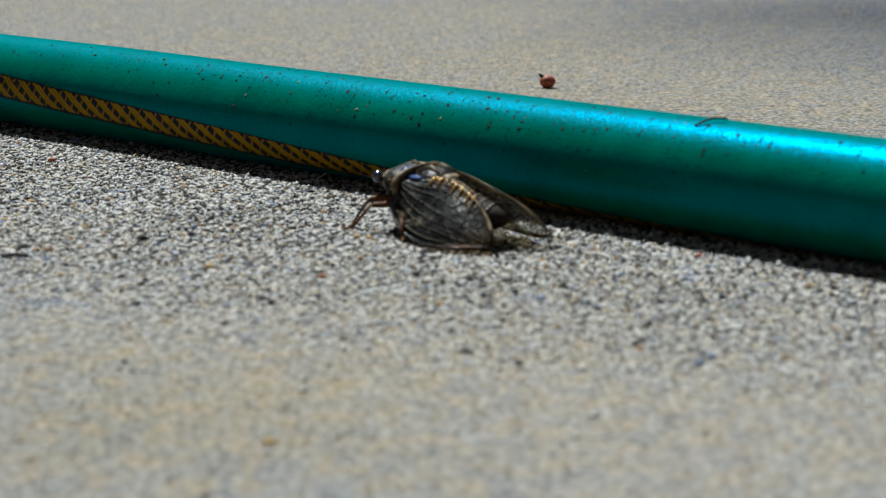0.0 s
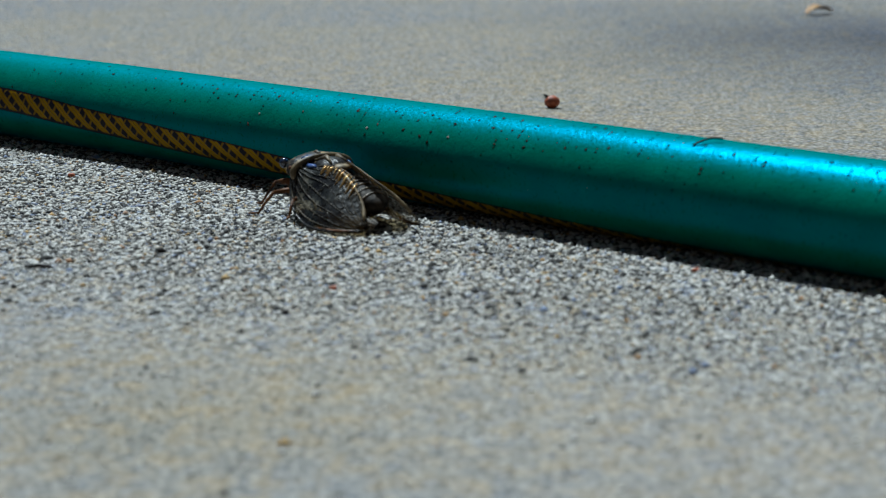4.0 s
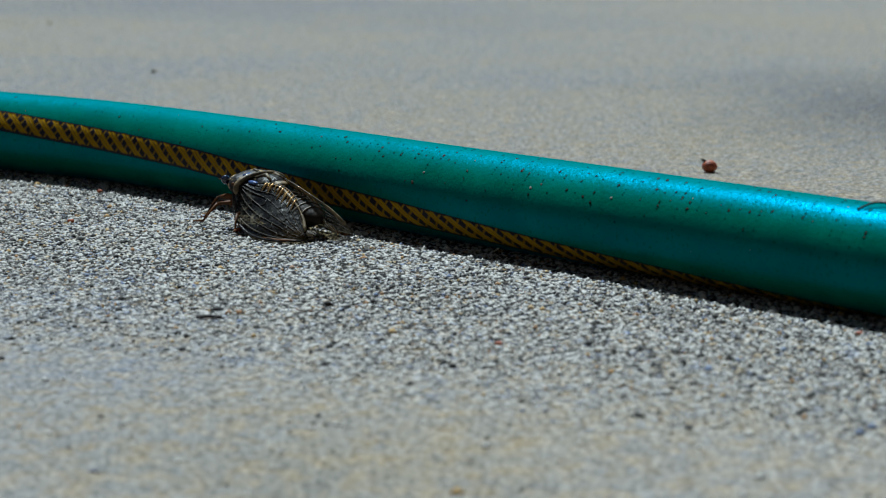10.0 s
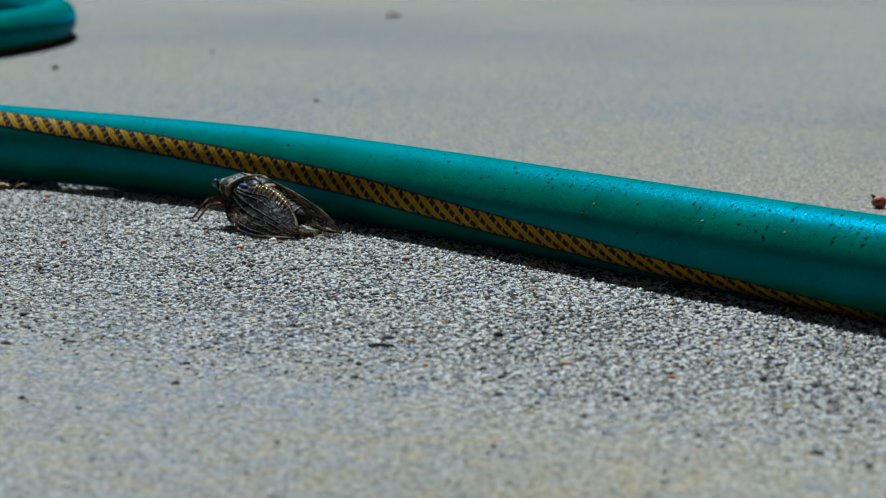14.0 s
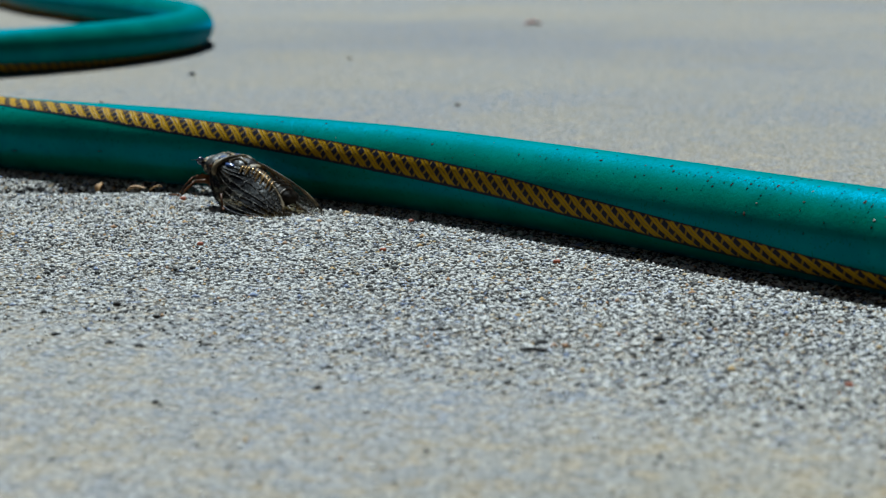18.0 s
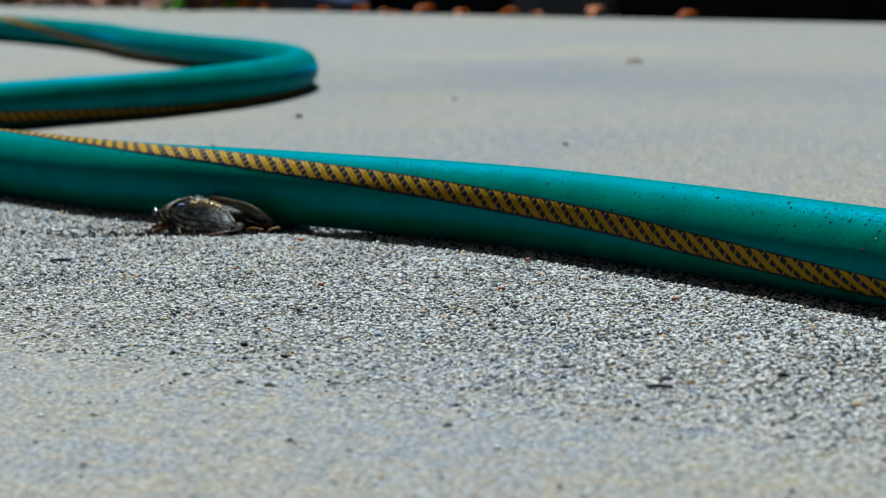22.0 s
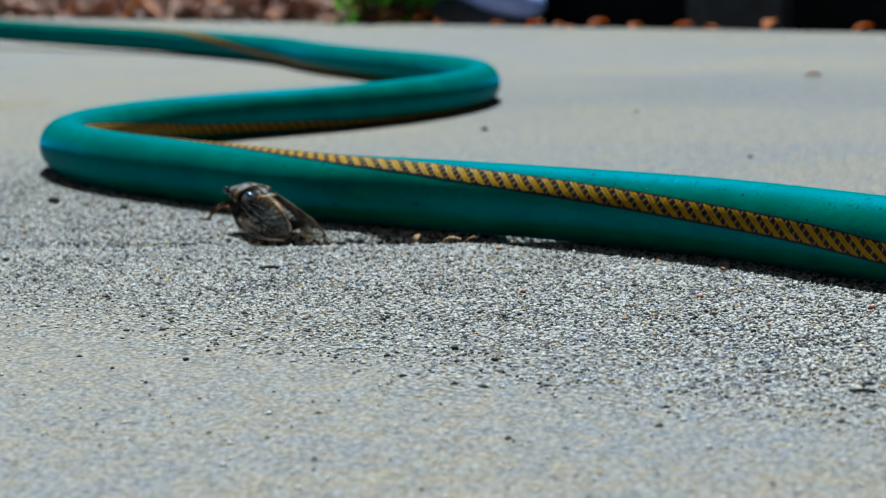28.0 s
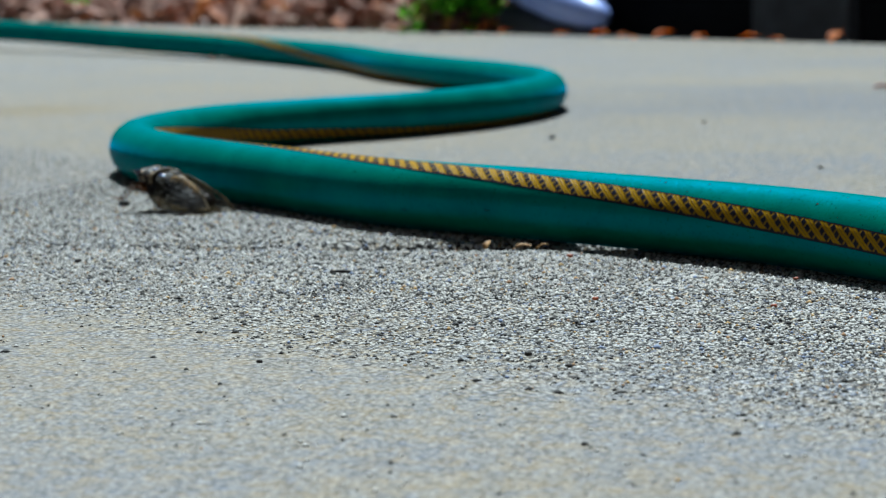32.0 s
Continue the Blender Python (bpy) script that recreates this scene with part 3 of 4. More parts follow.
            add("vein", s, mat or VEIN, "", wing)

        steps = np.linspace(0, 1, 20)
        line([(u, 1) for u in steps], [0.016 - 0.005 * u for u in steps], SHELL)
        line([(u, 0.97) for u in np.linspace(0.62, 0.97, 8)], [0.004, 0.012, 0.016, 0.012, 0.018, 0.013, 0.010, 0.004], LEG)
        line([(u, 0) for u in steps], 0.008)
        line([(u, 0.05 + 0.02 * math.sin(14 * u)) for u in np.linspace(0.3, 0.92, 16)], [0.006 + 0.014 * abs(math.sin(9 * u)) for u in np.linspace(0.3, 0.92, 16)], TAN)
        line([(u, 0.93 - 0.02 * math.sin(3 * u)) for u in np.linspace(0, 0.95, 14)], 0.007)
        for w0, w1, w2, end in ((0.62, 0.80, 0.80, 0.97), (0.55, 0.66, 0.66, 0.97), (0.48, 0.52, 0.52, 0.98), (0.40, 0.36, 0.40, 0.98), (0.30, 0.22, 0.27, 0.97), (0.20, 0.10, 0.14, 0.90)):
            run = np.linspace(0.02, end, 16)
            line([(u, float(np.interp(u, (0, 0.45, 1), (w0, w1, w2))) + 0.018 * math.sin(9 * u + w0 * 20)) for u in run], [0.0050 - 0.0020 * u for u in run])
        for u, w0, w1 in ((0.22, 0.60, 0.74), (0.28, 0.50, 0.62), (0.35, 0.14, 0.27), (0.40, 0.37, 0.52), (0.46, 0.66, 0.80), (0.50, 0.80, 0.93), (0.53, 0.52, 0.66), (0.56, 0.24, 0.38),
                          (0.62, 0.66, 0.80), (0.66, 0.12, 0.26), (0.68, 0.38, 0.52), (0.72, 0.80, 0.93), (0.75, 0.52, 0.66), (0.79, 0.26, 0.40), (0.80, 0.66, 0.80),
                          (0.84, 0.0, 0.14), (0.86, 0.40, 0.52), (0.90, 0.66, 0.93), (0.93, 0.26, 0.66)):
            line([(u, w0), (u + 0.02, (w0 + w1) / 2), (u - 0.01, w1)], 0.0034)
        for k in range(11):
            s = Shape()
            u = 0.24 + 0.036 * k + 0.010 * math.sin(5.3 * k)
            wide = 0.80 + 0.45 * math.sin(3.7 * k + 1) + 0.15 * math.sin(7.9 * k)
            s.tube([fore(u, 0.0, side) + Vector((0, 0, 0.006)), fore(u + 0.02, 0.09, side) + Vector((0, 0, 0.012)), fore(u + 0.05, 0.12 + 0.13 * wide, side) + Vector((0, 0, 0.004))],
                   [0.009, 0.017 * wide, 0.004], 7)
            add("wing_fold", s, FOLD_GLINT, "glossy golden wing fold, sun glint put into its colour", wing)
        s = Shape()
        s.blob((0.26, 0.195 * side, 0.500), (0.080, 0.040, 0.024), 8, 10, None, 0.4)
        add("wing_hinge", s, BLUE_GLINT, "glossy black wing hinge, blue sky glint in its colour")
        s = Shape()
        s.sheet([[hind(i / 14, j / 7, side) for j in range(8)] for i in range(15)])
        back = add("hindwing", s, AMBER, "short amber tinted hindwing")
        for w in (0.0, 0.25, 0.5, 0.75, 1.0):
            s = Shape()
            s.tube([hind(u, w, side) for u in np.linspace(0, 1, 10)], 0.005, 5)
            add("vein", s, VEIN, "", back)

    legs = []
    for side in (1, -1):
        for k, (root, knee, foot, toe) in enumerate((
                ((0.56, 0.15, 0.27), (0.74, 0.33, 0.27), (0.90, 0.40, 0.035), (1.06, 0.38, 0.012)),
                ((0.42, 0.18, 0.22), (0.58, 0.44, 0.23), (0.68, 0.55, 0.03), (0.82, 0.57, 0.012)),
                ((0.26, 0.18, 0.18), (0.20, 0.42, 0.18), (0.10, 0.50, 0.03), (0.06, 0.55, 0.012)))):
            pts = [Vector((p[0], p[1] * side, p[2])) for p in (root, knee, foot, toe)]
            r = pts[0]
            s = Shape()
            mid = pts[0].lerp(pts[1], 0.55) + Vector((0, 0, 0.02))
            s.tube([Vector(), mid - r, pts[1] - r], [0.036, 0.038 if k == 0 else 0.028, 0.018], 8)
            s.tube([pts[1] - r, pts[1].lerp(pts[2], 0.5) - r + Vector((0.01, 0, 0)), pts[2] - r], [0.018, 0.013, 0.011], 7)
            s.tube([pts[2] - r, pts[2].lerp(pts[3], 0.5) - r, pts[3] - r], [0.014, 0.011, 0.006], 6)
            leg = add("leg", s, LEG, "jointed orange brown leg")
            leg.location = r * D
            legs.append((leg, r * D, side, (k + (side > 0)) % 2 * math.pi))
    return thing, legs


g = Graph("amber_film")
clear = g.n.new("ShaderNodeBsdfTransparent")
clear.inputs[0].default_value = (0.9, 0.78, 0.5, 1)
share = g.n.new("ShaderNodeMixShader")
share.inputs[0].default_value = 0.4
g.set(Base_Color=g.ramp(g.noise(400.0, 3), (0.4, (0.02, 0.010, 0.005)), (0.6, (0.08, 0.05, 0.02))), Roughness=0.4, Specular_IOR_Level=0.08)
g.link(clear.outputs[0], share.inputs[1])
g.link(g.bsdf.outputs[0], share.inputs[2])
g.link(share.outputs[0], g.out.inputs[0])
AMBER = g.mat

# golden folds; their sun glint is put into a bright metallic colour
g = Graph("fold_glint")
g.set(Base_Color=g.ramp(g.noise(500.0, 3), (0.35, (0.22, 0.11, 0.03)), (0.65, (0.50, 0.32, 0.12))), Roughness=0.27, Metallic=0.6)
FOLD_GLINT = g.mat
# glossy black shell with the sky's blue glint put into the base colour
BLUE_GLINT = plain("wing_hinge", (0.010, 0.016, 0.045), (0.09, 0.15, 0.38), 500.0, 0.22, 0.0001, 0.5)

CICADA, LEGS = cicada()

# ---------------------------------------------------------------- small things on the slab
rng = random.Random(5)


def crumb(name, x, y, size, mat, label, category, z=0.0, flat=0.6, turn=0.0):
    s = Shape()
    s.blob((0, 0, 0), (size, size * 0.7, size * flat), 7, 9, None, 0.35)
    ob = part(name, s.mesh(name, mat, D))
    ob.matrix_basis = Matrix.Translation(V(x, y, z + size * flat * 0.8)) @ pose(0, 0, 0, 0, 0, turn)
    return tagged(ob, label, category)


def flake(name, x, y, length, wide, tilt, turn, mat, label, category, z=0.0):
    s = Shape()
    grid = []
    for i in range(7):
        u = i / 6
        w = wide * math.sin(math.pi * min(0.97, 0.06 + u * 0.92)) ** 0.7
        grid.append([(u * length, (j / 4 - 0.5) * w, 0.10 * length * math.sin(u * 4) + 0.4 * w * abs(j / 4 - 0.5)) for j in range(5)])
    s.sheet(grid)
    s.sheet([[Vector(p) - Vector((0, 0, 0.015)) for p in row[::-1]] for row in grid])
    ob = part(name, s.mesh(name, mat, D))
    ob.matrix_basis = Matrix.Translation(V(x, y, z + 0.03)) @ pose(0, 0, 0, 0, -tilt, turn)
    return tagged(ob, label, category)


def wire(name, pts, r, mat, label, category):
    s = Shape()
    s.tube(glide(pts, 0.04), r, 6)
    return tagged(part(name, s.mesh(name, mat, D)), label, category)


def on_hose(x, angle, out=0.5):
    """A place on the hose near that x, so many degrees from its top towards the open slab."""
    p, left, turn, run = min(list(hose_frames())[:420], key=lambda f: abs(f[0].x - x))
    a = radians(angle)
    return p + (Vector((0, 0, 1)) * math.cos(a) + left * math.sin(a)) * out


def seed():
    thing = tagged(new("seed"), "small round rust red seed lying on concrete", "seed")
    thing.location = V(1.33, 27.9, 0)
    s = Shape()
    s.blob((0, 0, 0.08), (0.10, 0.09, 0.082), 9, 12, None, 0.12)
    part("kernel", s.mesh("kernel", RUST, D), thing)
    s = Shape()
    s.tube([(-0.05, 0, 0.13), (-0.09, 0.01, 0.165), (-0.11, 0.02, 0.175)], [0.03, 0.016, 0.008], 7)
    part("cap", s.mesh("cap", CRUMB, D), thing, "dark pointed cap")


seed()
flake("leaf_scrap", 6.3, 38.9, 0.52, 0.30, 8, 20, STRAW, "blown scrap of pale tan dry leaf on concrete", "leaf")
flake("leaf_flake", -10.80, 28.05, 0.15, 0.10, 55, 70, STRAW, "pale tan leaf flake stuck upright beside the hose", "leaf", -0.05)
flake("leaf_flake", -10.40, 28.02, 0.26, 0.11, 14, 15, STRAW, "curled tan leaf flake lying beside the hose", "leaf", -0.03)
flake("leaf_scrap", -42.3, 87.6, 0.9, 0.5, 15, 10, LEAF_DRY, "dry brown leaf scrap beside the hose", "leaf")
flake("leaf_scrap", -11.0, 66.0, 0.5, 0.4, 5, 10, RUST, "small red brown leaf scrap on concrete", "leaf")
wire("straw", [(-10.05, 27.97, 0.03), (-9.98, 27.94, 0.08), (-9.90, 27.95, 0.09), (-9.86, 27.98, 0.05)], 0.010, STRAW, "tiny curled yellow straw beside the hose", "straw")
wire("fibre", [(-1.20, 21.94, 0.01), (-1.13, 21.97, 0.06), (-1.14, 22.0, 0.11), (-1.08, 22.03, 0.15), (-1.06, 22.06, 0.20), (-0.98, 22.10, 0.23)], 0.009, FIBRE,
     "thin curly pale fibre on the concrete", "fibre")
wire("twig", [on_hose(2.27, 24, 0.51), on_hose(2.36, 12, 0.54), on_hose(2.46, 6, 0.53)], 0.010, CRUMB, "tiny curved black twig on the hose", "twig")
for x, y, r, turn in ((-18.38, 32.2, 0.10, 20), (-15.68, 25.53, 0.05, 40), (-15.28, 46.8, 0.08, 0), (-2.60, 19.12, 0.045, 10),
                      (-1.31, 16.7, 0.035, 0), (-3.7, 20.3, 0.03, 30), (-7.20, 19.44, 0.04, 0), (-5.04, 21.45, 0.035, 60), (-7.77, 20.0, 0.04, 20),
                      (-13.0, 52.0, 0.05, 0), (-16.80, 31.51, 0.07, 30), (-10.22, 18.99, 0.035, 0), (-6.12, 16.08, 0.03, 15), (-9.16, 24.42, 0.03, 70), (-8.3, 40.5, 0.05, 0), (-15.0, 40.2, 0.04, 0)):
    crumb("crumb", x, y, r, CRUMB, "black crumb of grit on concrete", "grit", 0.0, 0.55, turn)
for x, y, r in ((-4.04, 23.1, 0.04), (-9.4, 27.3, 0.045), (-6.15, 25.82, 0.035), (-0.97, 17.54, 0.035), (2.1, 18.1, 0.035), (-6.0, 23.6, 0.04), (-8.08, 23.7, 0.04)):
    crumb("crumb", x, y, r, RUST, "tiny red brown crumb on concrete", "grit")


def splinter(x, angle, long):
    """A splinter that lies along the hose near that x, so many degrees round from its top."""
    k, (p, left, turn, run) = min(enumerate(list(hose_frames())[:420]), key=lambda f: abs(f[1][0].x - x))
    along = (hose_line[k + 1] - hose_line[k]).normalized()
    a = radians(angle)
    c = p + (Vector((0, 0, 1)) * math.cos(a) + left * math.sin(a)) * 0.507
    s = Shape()
    s.tube([c - along * long, c - along * long * 0.3 + Vector((0, 0, 0.012)), c + along * long * 0.4, c + along * long + Vector((0, 0, 0.02))], [0.006, 0.012, 0.010, 0.004], 6)
    tagged(part("splinter", s.mesh("splinter", CRUMB, D)), "tiny dark splinter stuck to the hose", "splinter")


for x, a, long in ((-12.25, 110, 0.07), (-10.8, 100, 0.05)):
    splinter(x, a, long)
wire("twig", [(-11.95, 25.2, 0.02), (-11.8, 25.25, 0.03), (-11.66, 25.22, 0.02)], 0.02, CRUMB, "short black twig lying on concrete", "twig")
wire("twig", [(-3.7, 18.45, 0.02), (-3.58, 18.47, 0.03), (-3.45, 18.44, 0.02)], 0.016, CRUMB, "short black twig lying on concrete", "twig")


def speck(s, c, r, stretch, out):
    """A flat crumb lying on a slope whose normal is out."""
    side = out.cross(Vector((rng.uniform(-1, 1), rng.uniform(-1, 1), 0.3))).normalized()
    x, y, z = side * r * stretch, out.cross(side) * r, out * r * 0.3
    s.add([c + p for p in (x, y, -x, -y, z, -z)],
          [(0, 1, 4), (1, 2, 4), (2, 3, 4), (3, 0, 4), (1, 0, 5), (2, 1, 5), (3, 2, 5), (0, 3, 5)])


def random_mat(name, *stops, gloss=0.5):
    g = Graph(name)
    geo = g.n.new("ShaderNodeNewGeometry")
    g.set(Base_Color=g.ramp(geo.outputs["Random Per Island"], *stops), Roughness=0.8, Specular_IOR_Level=gloss)
    return g.mat


GRIT = random_mat("grit", (0.0, (0.012, 0.011, 0.01)), (0.25, (0.03, 0.028, 0.025)), (0.27, (0.34, 0.33, 0.315)), (0.91, (0.46, 0.45, 0.42)),
                  (0.925, (0.24, 0.12, 0.05)), (0.96, (0.36, 0.24, 0.08)), (0.975, (0.12, 0.16, 0.27)), (1.0, (0.16, 0.19, 0.28)))
DIRT = random_mat("dirt", (0.0, (0.008, 0.007, 0.006)), (0.76, (0.022, 0.016, 0.014)), (0.88, (0.05, 0.018, 0.014)), (0.96, (0.07, 0.06, 0.05)), (1.0, (0.26, 0.25, 0.23)), gloss=0.05)



def sand(count):
    """Grains bedded in the slab, thickest before the hose."""
    r = np.random.default_rng(11)
    wide = math.sqrt(count * 28 / 14.0)
    k = np.arange(count)
    x = -21 + 28 * ((k % int(wide)) + r.random(count)) / int(wide)
    line = np.interp(x, [-21, -18.6, -15, -10.5, -6.5, -1.8, 2.8, 7], [36.5, 34.6, 31.9, 29.15, 26.95, 22.85, 18.55, 14.6])
    y = line + 0.6 - 14.0 * (k // int(wide) + r.random(count)) / (count // int(wide))
    keep = r.random(count) < np.clip((y + 0.45 * x - 14.7) / 3.5, 0.02, 1)
    x, y = x[keep], y[keep]
    n = len(x)
    size = r.choice([0.009, 0.011, 0.013, 0.017, 0.025], n, p=[0.30, 0.30, 0.22, 0.13, 0.05]) * r.uniform(1.1, 1.8, n)
    long, turn = r.uniform(0.9, 1.7, n), r.uniform(0, 6.28, n)
    base = np.stack([x, y, 0.003 + hollow(x, y)], -1)
    c, s_ = np.cos(turn), np.sin(turn)
    unit = np.array([(1, 0, 0), (0, 1, 0), (-1, 0, 0), (0, -1, 0), (0, 0, 1), (0, 0, -1)], float)
    p = unit[None] * np.stack([size * long, size, size * 0.9], -1)[:, None, :]
    p = np.stack([p[..., 0] * c[:, None] - p[..., 1] * s_[:, None], p[..., 0] * s_[:, None] + p[..., 1] * c[:, None], p[..., 2]], -1) + base[:, None, :]
    tri = np.array([(0, 1, 4), (1, 2, 4), (2, 3, 4), (3, 0, 4), (1, 0, 5), (2, 1, 5), (3, 2, 5), (0, 3, 5)])
    f = (tri[None] + 6 * np.arange(n)[:, None, None]).reshape(-1, 3)
    me = bpy.data.meshes.new("grit")
    me.vertices.add(n * 6)
    me.vertices.foreach_set("co", (p * D).ravel())
    me.loops.add(f.size)
    me.loops.foreach_set("vertex_index", f.ravel())
    me.polygons.add(len(f))
    me.polygons.foreach_set("loop_start", np.arange(0, f.size, 3))
    me.update(calc_edges=True)
    me.materials.append(GRIT)
    return me


tagged(part("grit", sand(105000)), "loose dark and pale sand grains on concrete", "grit", kind="stuff")

s = Shape()
frames = [f for f in hose_frames() if -22 < f[0].x < 9 and f[3] < 55]
for _ in range(4200):
    p, left, turn, run = rng.choice(frames)
    thick = math.exp(-((p.x - 0.8) / 3.6) ** 2) * (0.35 + 0.65 * max(0.0, noise.noise(Vector((p.x * 2.2, 3.1, 0))) + 0.45))
    if rng.random() > 0.06 + 0.94 * thick:
        continue
    a = radians(rng.gauss(32, 17))
    r = rng.choice((0.005, 0.006, 0.008, 0.011, 0.016)) * rng.uniform(0.7, 1.3)
    out = Vector((0, 0, 1)) * math.cos(a) + left * math.sin(a)
    speck(s, p + out * 0.501, r, rng.uniform(0.8, 1.6), out)
for _ in range(420):
    p, left, turn, run = rng.choice(frames)
    a = radians(rng.uniform(20, 120))
    out = Vector((0, 0, 1)) * math.cos(a) + left * math.sin(a)
    speck(s, p + out * 0.501, rng.uniform(0.004, 0.011), rng.uniform(0.8, 1.6), out)
tagged(part("dirt_specks", s.mesh("dirt_specks", DIRT, D, False)), "dark soil specks stuck to the hose", "dirt", kind="stuff")

# ---------------------------------------------------------------- the garden bed past the slab
def bed(a, b, z=0.0):
    """A place by steps along and past the slab's far edge."""
    b += EDGE - 73.6
    return Vector((0.8 * a + 0.6 * b, -0.6 * a + 0.8 * b, z))


s = Shape()
for _ in range(5200):
    a, d = rng.uniform(-205, -108), rng.uniform(0, 1) ** 1.5 * 45
    c = bed(a, 74.2 + d, rng.uniform(-1.5, 0.6) + d * 0.25)
    l, w = rng.uniform(0.4, 1.6), rng.uniform(0.25, 0.7)
    m = Euler((rng.uniform(-1, 1), rng.uniform(-1, 1), rng.uniform(0, 6.3))).to_matrix()
    t = 0.16
    s.add([c + m @ Vector(p) for p in ((-l, -w, -t), (l, -w * 0.6, -t), (l * 0.9, w, -t), (-l, w * 0.7, -t),
                                       (-l, -w, t), (l, -w * 0.6, t), (l * 0.9, w, t), (-l, w * 0.7, t))],
          [(0, 1, 2, 3)[::-1], (4, 5, 6, 7), (0, 1, 5, 4), (1, 2, 6, 5), (2, 3, 7, 6), (3, 0, 4, 7)])
BARK = random_mat("bark_mulch", (0.0, (0.06, 0.022, 0.015)), (0.35, (0.22, 0.095, 0.06)), (0.62, (0.34, 0.18, 0.13)), (0.82, (0.42, 0.28, 0.22)),
                  (0.92, (0.40, 0.11, 0.02)), (1.0, (0.46, 0.19, 0.04)))
tagged(part("bark_mulch", s.mesh("bark_mulch", BARK, D, False)), "red brown bark chips and leaf litter", "mulch", kind="stuff")

s = Shape()
n = 40
s.sheet([[bed(-215 + 110 * i / n, 74.0 + d, -2.6 + d * 0.25 + 0.4 * noise.noise(Vector((i, d, 0)))) for d in (0, 6, 14, 26, 46, 60)] for i in range(n + 1)])
tagged(part("bed_soil", s.mesh("bed_soil", SOIL, D)), "dark mounded soil of the planting bed", "ground", kind="structure")

for a, b, l, w, tilt, turn in ((-90.5, 74.4, 2.6, 1.4, 20, 30), (-90.0, 72.6, 1.3, 0.8, 10, 80), (-84.2, 74.6, 2.4, 1.0, 15, 10), (-77.6, 74.4, 2.4, 1.6, 30, 60),
                               (-108.5, 74.6, 3.2, 1.4, 20, -20), (-111.5, 74.8, 3.0, 1.5, 25, 40), (-114.5, 74.5, 3.0, 1.4, 20, 15), (-118, 76.0, 3.2, 1.8, 35, 100),
                               (-99.0, 74.5, 1.8, 0.9, 12, 0), (-93.5, 74.5, 1.4, 0.9, 12, 40), (-81.0, 74.5, 1.6, 0.8, 14, 160), (-104.5, 74.6, 1.8, 1.0, 12, 30),
                               (-72.0, 74.5, 2.2, 1.2, 20, 20), (-87.0, 74.2, 2.2, 1.1, 10, 70), (-95.5, 74.3, 2.4, 1.2, 18, -15), (-106.5, 74.6, 3.4, 1.7, 24, 25), (-110.0, 75.0, 3.4, 1.6, 30, 70), (-137.0, 77.0, 3.6, 2.0, 50, 70), (-128.0, 77.5, 3.0, 2.0, 50, 20)):
    p = bed(a, b)
    flake("fallen_leaf", p.x, p.y, l * 0.42, w * 0.45, tilt, turn, LEAF_DRY, "curled orange brown fallen leaf at the slab edge", "leaf", -0.05)


def plant(a, b, count, high, spread, label):
    thing = tagged(new("plant"), label, "plant")
    root = bed(a, b, -1.5)
    thing.location = root * D
    for k in range(5):
        s = Shape()
        w = k * 1.3
        s.tube([(0, 0, -1.0), (math.cos(w) * 0.6, math.sin(w) * 0.6, high * 0.5), (math.cos(w) * spread * 0.6, math.sin(w) * spread * 0.6, high)], [0.25, 0.18, 0.08], 6)
        part("stem", s.mesh("stem", LEAF_GREEN, D), thing)
    s = Shape()
    for _ in range(count):
        w, d, z = rng.uniform(0, 6.28), spread * rng.random() ** 0.6, rng.uniform(0.3, high)
        c = Vector((math.cos(w) * d, math.sin(w) * d, z))
        m = Euler((rng.uniform(-0.9, 0.9), rng.uniform(-0.9, 0.9), rng.uniform(0, 6.28))).to_matrix()
        l = rng.uniform(0.6, 1.5)
        s.sheet([[c + m @ Vector((u * l, v * l * 0.30 * math.sin(math.pi * (0.08 + u * 0.88)), 0.25 * l * u * u + 0.1 * abs(v))) for v in (-1, 0, 1)]
                 for u in (0, 0.3, 0.6, 1)])
    tagged(part("foliage", s.mesh("foliage", LEAF_GREEN, D), thing, "small bright green leaves"), kind="stuff")


plant(-111.4, 77.0, 520, 9.0, 3.5, "small bright green leafy plant at the slab edge")
plant(-166.0, 79.0, 130, 5.0, 2.6, "low yellow green seedling in the mulch")


def board(a0, a1, b, high, thick, mat, label):
    s = Shape()
    c = [(a0, b), (a1, b), (a1, b + thick), (a0, b + thick)]
    low, top = [bed(a, d, -3.5) for a, d in c], [bed(a, d, high) for a, d in c]
    inn = [bed(a + (0.15 if a == a0 else -0.15), d + (0.15 if d == b else -0.15), high + 0.15) for a, d in c]
    s.add(low + top + inn, [(0, 1, 5, 4), (1, 2, 6, 5), (2, 3, 7, 6), (3, 0, 4, 7), (4, 5, 9, 8), (5, 6, 10, 9), (6, 7, 11, 10), (7, 4, 8, 11), (8, 9, 10, 11)])
    tagged(part("edging_board", s.mesh("edging_board", mat, D, False)), label, "edging", "boards along the bed")


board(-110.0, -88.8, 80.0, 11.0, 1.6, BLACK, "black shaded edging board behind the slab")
board(-88.6, -81.6, 79.4, 11.0, 1.8, SLATE, "dark slate grey edging block behind the slab")
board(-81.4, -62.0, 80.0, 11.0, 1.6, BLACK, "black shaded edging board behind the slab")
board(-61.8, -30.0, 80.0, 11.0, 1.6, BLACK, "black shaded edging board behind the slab")


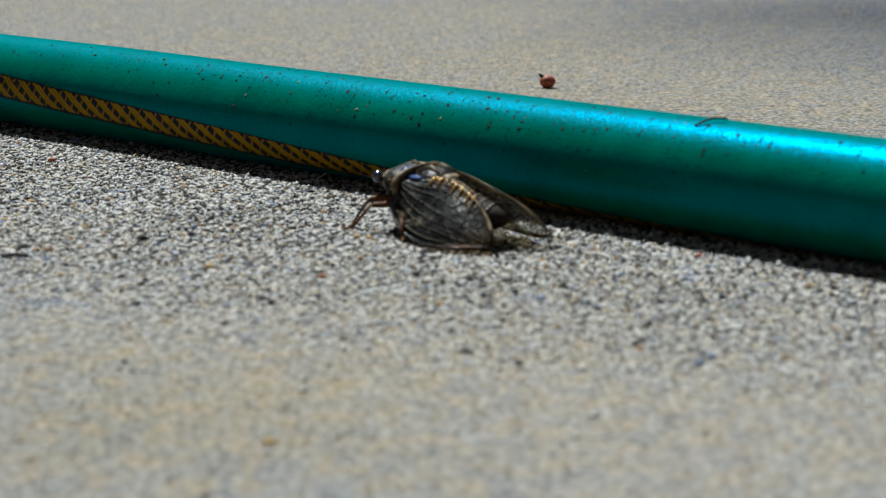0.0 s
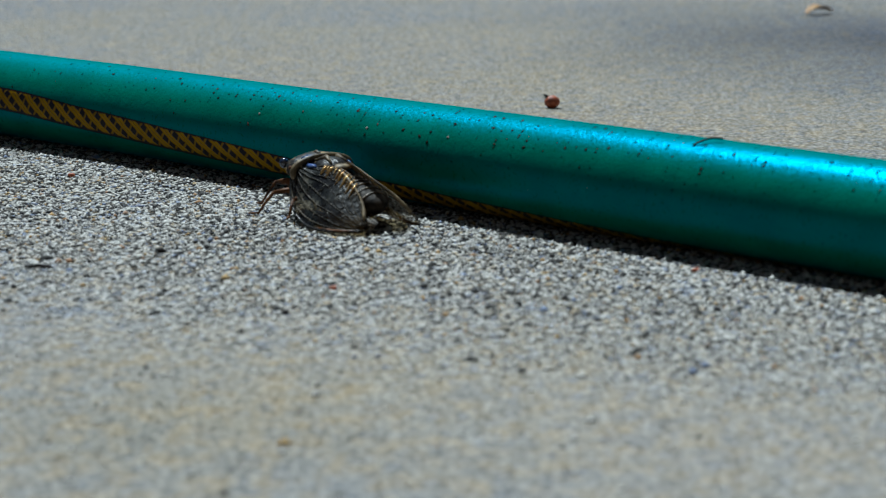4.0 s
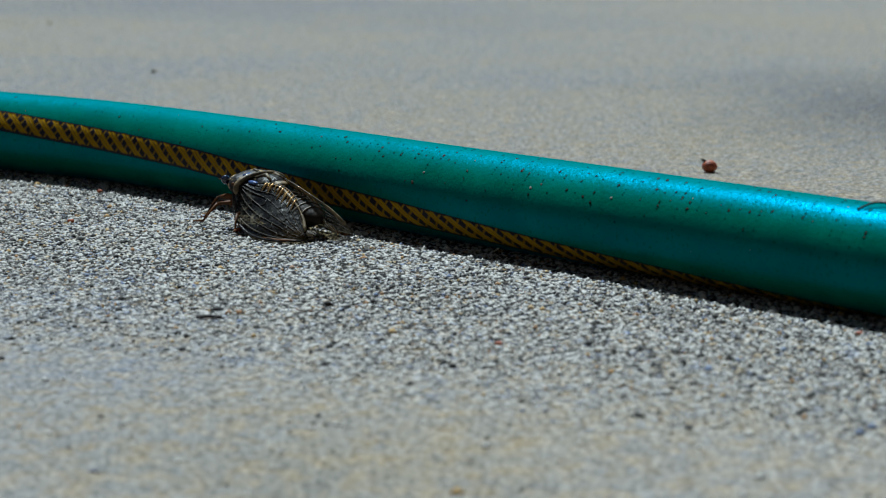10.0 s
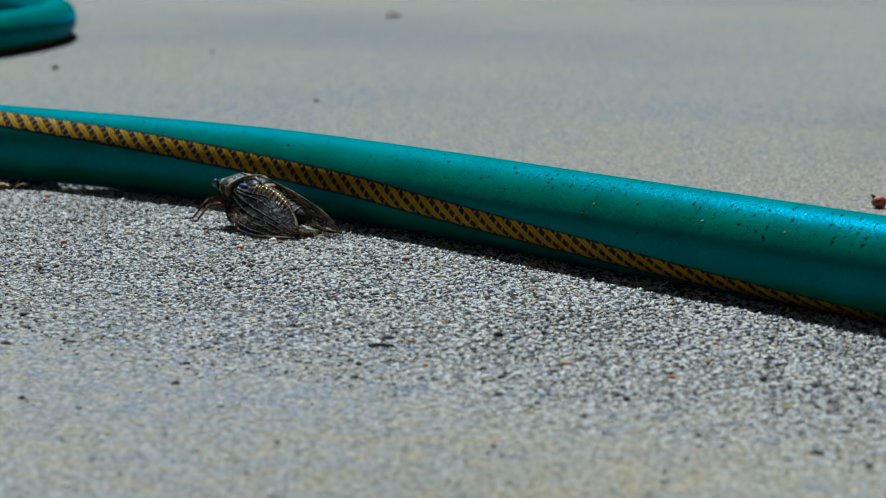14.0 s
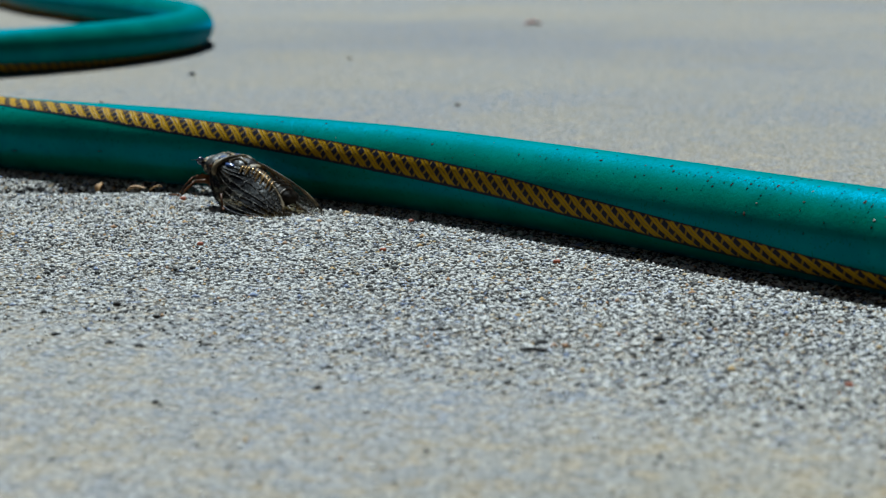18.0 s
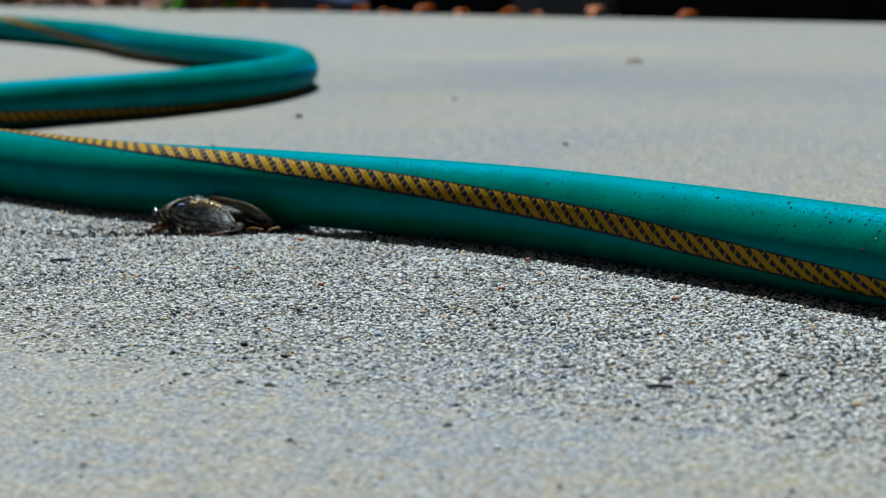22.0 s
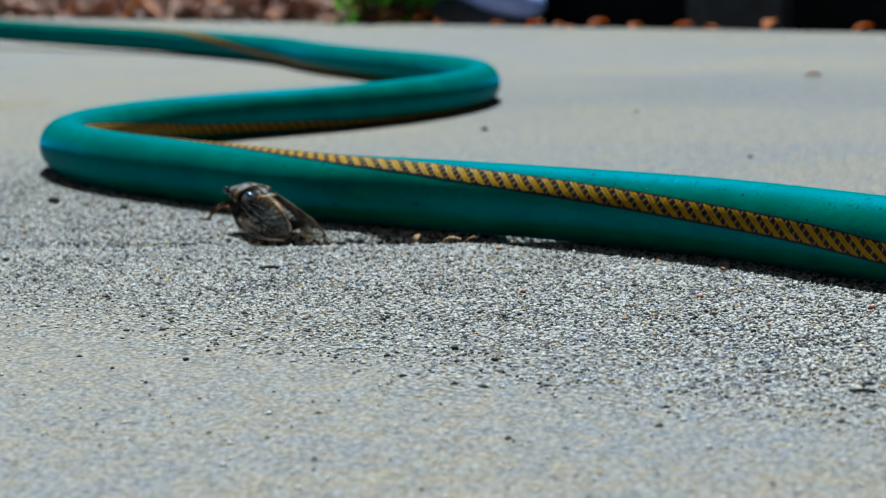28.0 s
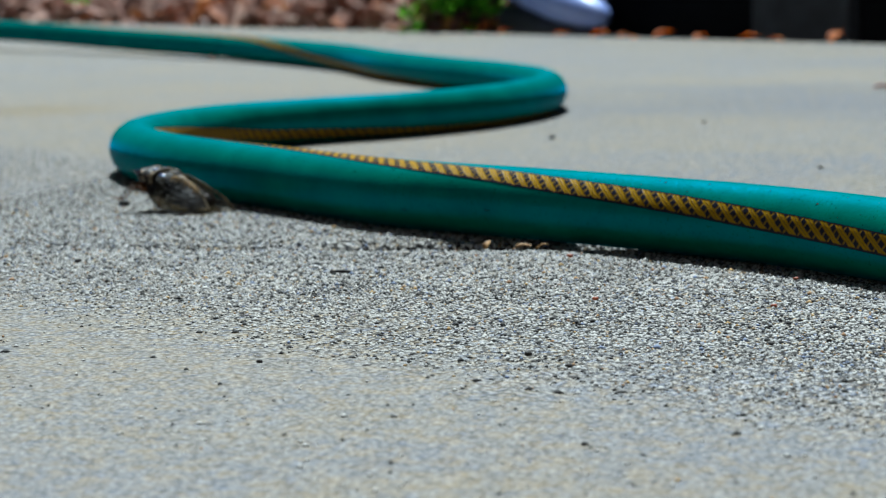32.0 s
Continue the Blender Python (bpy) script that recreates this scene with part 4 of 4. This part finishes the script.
def scoop():
    thing = tagged(new("plastic_scoop"), "pale blue plastic scoop lying against the black edging", "scoop")
    c = bed(-102.9, 76.6, -0.5)
    thing.location = c * D
    m = Euler((0, radians(12), radians(-37))).to_matrix()
    s = Shape()
    s.blob((0, 0, 2.6), (6.0, 1.6, 1.4), 14, 18, lambda d: 0.75 + 0.25 * d.x, 0.05, m)
    part("bowl", s.mesh("bowl", GREY_BLUE, D), thing)
    s = Shape()
    s.blob((0.5, 0, 0.4), (5.0, 1.5, 1.3), 10, 14, None, 0.2, m)
    part("base", s.mesh("base", SLATE, D), thing, "dark grey underside")


scoop()

# ---------------------------------------------------------------- what moves
TRACK = [  # seconds, place in hose widths, heading and nose-down tilt in degrees
    (0.0, 0.10, 19.05, 0.00, 132.1, 1.6),
    (0.5, 0.09, 19.08, 0.00, 131.4, 1.3),
    (1.0, -0.04, 19.24, 0.00, 130.8, 1.1),
    (1.5, -0.15, 19.39, 0.00, 130.1, 0.8),
    (2.0, -0.28, 19.59, 0.00, 129.4, 0.5),
    (2.5, -0.48, 19.83, 0.00, 128.1, 0.4),
    (4.5, -1.21, 20.78, 0.00, 123.0, 0.1),
    (5.0, -1.44, 21.09, 0.00, 121.7, 0.0),
    (5.5, -1.61, 21.38, 0.00, 123.5, -0.7),
    (6.0, -1.78, 21.52, 0.00, 125.2, -1.3),
    (6.5, -1.98, 21.86, 0.00, 126.4, -1.4),
    (7.0, -2.03, 21.92, 0.01, 127.6, -1.5),
    (7.5, -2.25, 22.05, 0.01, 128.8, -1.6),
    (8.0, -2.50, 22.33, 0.01, 130.0, -1.6),
    (8.5, -2.88, 22.45, 0.01, 131.2, -1.7),
    (9.0, -3.07, 22.65, 0.01, 132.4, -1.8),
    (9.5, -3.31, 22.87, 0.01, 133.6, -1.9),
    (10.0, -3.56, 23.09, 0.01, 134.8, -2.0),
    (10.5, -3.76, 23.26, 0.01, 135.9, -2.0),
    (11.0, -4.04, 23.51, 0.01, 137.1, -2.1),
    (11.5, -4.32, 23.75, 0.01, 138.2, -2.1),
    (12.0, -4.61, 23.86, 0.01, 139.3, -2.2),
    (12.5, -4.88, 24.09, 0.01, 140.5, -2.2),
    (13.0, -5.21, 24.39, 0.01, 141.6, -2.3),
    (13.5, -5.57, 24.65, 0.01, 143.0, -2.4),
    (14.0, -5.95, 24.98, 0.01, 144.4, -2.5),
    (14.5, -6.32, 25.40, 0.01, 145.8, -2.7),
    (15.0, -6.66, 25.70, 0.01, 147.2, -2.8),
    (15.5, -6.95, 25.93, 0.01, 148.0, -3.4),
    (17.5, -8.07, 26.45, 0.01, 151.4, -5.9),
    (18.0, -8.28, 26.59, 0.01, 152.2, -6.5),
    (18.5, -8.51, 26.65, 0.01, 156.1, -6.3),
    (19.0, -8.93, 26.94, 0.01, 160.0, -6.2),
    (19.5, -9.32, 27.10, 0.01, 165.0, -6.8),
    (20.0, -9.71, 27.29, 0.01, 170.0, -7.5),
    (20.5, -10.16, 27.57, -0.00, 166.0, -5.0),
    (21.0, -10.52, 27.86, -0.05, 162.0, 0.0),
    (21.5, -10.74, 28.06, -0.10, 158.0, 6.0),
    (22.0, -10.94, 28.26, -0.12, 154.0, 11.5),
    (22.5, -11.04, 28.41, -0.12, 153.8, 12.0),
    (23.0, -11.20, 28.45, -0.12, 153.5, 11.0),
    (23.5, -11.15, 27.88, -0.02, 153.2, 5.0),
    (24.0, -11.29, 27.66, 0.02, 153.0, 0.0),
    (24.5, -11.65, 27.79, 0.02, 151.0, -4.0),
    (25.0, -11.84, 27.72, 0.02, 149.0, -7.0),
    (25.5, -12.23, 28.17, 0.02, 149.6, -7.2),
    (27.5, -12.85, 28.49, 0.03, 151.8, -7.9),
    (28.0, -13.18, 28.66, 0.03, 152.3, -8.1),
    (28.5, -13.57, 28.83, 0.03, 152.8, -8.3),
    (29.0, -14.15, 29.43, 0.03, 153.4, -8.5),
    (29.5, -14.60, 29.77, 0.03, 156.2, -8.6),
    (30.0, -15.05, 30.14, 0.03, 158.9, -8.7),
    (30.5, -15.36, 30.17, 0.04, 161.7, -8.8),
    (31.0, -15.89, 30.71, 0.04, 164.5, -8.8),
    (31.5, -16.48, 31.19, 0.04, 167.2, -8.9),
    (32.0, -17.07, 31.56, 0.04, 170.0, -9.0),
]


def motions():
    walk(CICADA, [(t, Matrix.Translation(V(x, y, z + 0.02)) @ pose(0, 0, 0, 0, tilt, turn)) for t, x, y, z, turn, tilt in TRACK])
    ts = [r[0] for r in TRACK]
    gone = np.concatenate([[0], np.cumsum([math.dist(a[1:3], b[1:3]) for a, b in zip(TRACK, TRACK[1:])])])
    for leg, root, side, phase in LEGS:
        rows = []
        for k in range(161):
            t = k * 0.2
            w = float(np.interp(t, ts, gone)) * 2 * math.pi / 0.55 + phase
            rows.append((t, pose(*root, 6 * side * max(0, math.cos(w)), 0, 13 * side * math.sin(w))))
        walk(leg, rows)


motions()
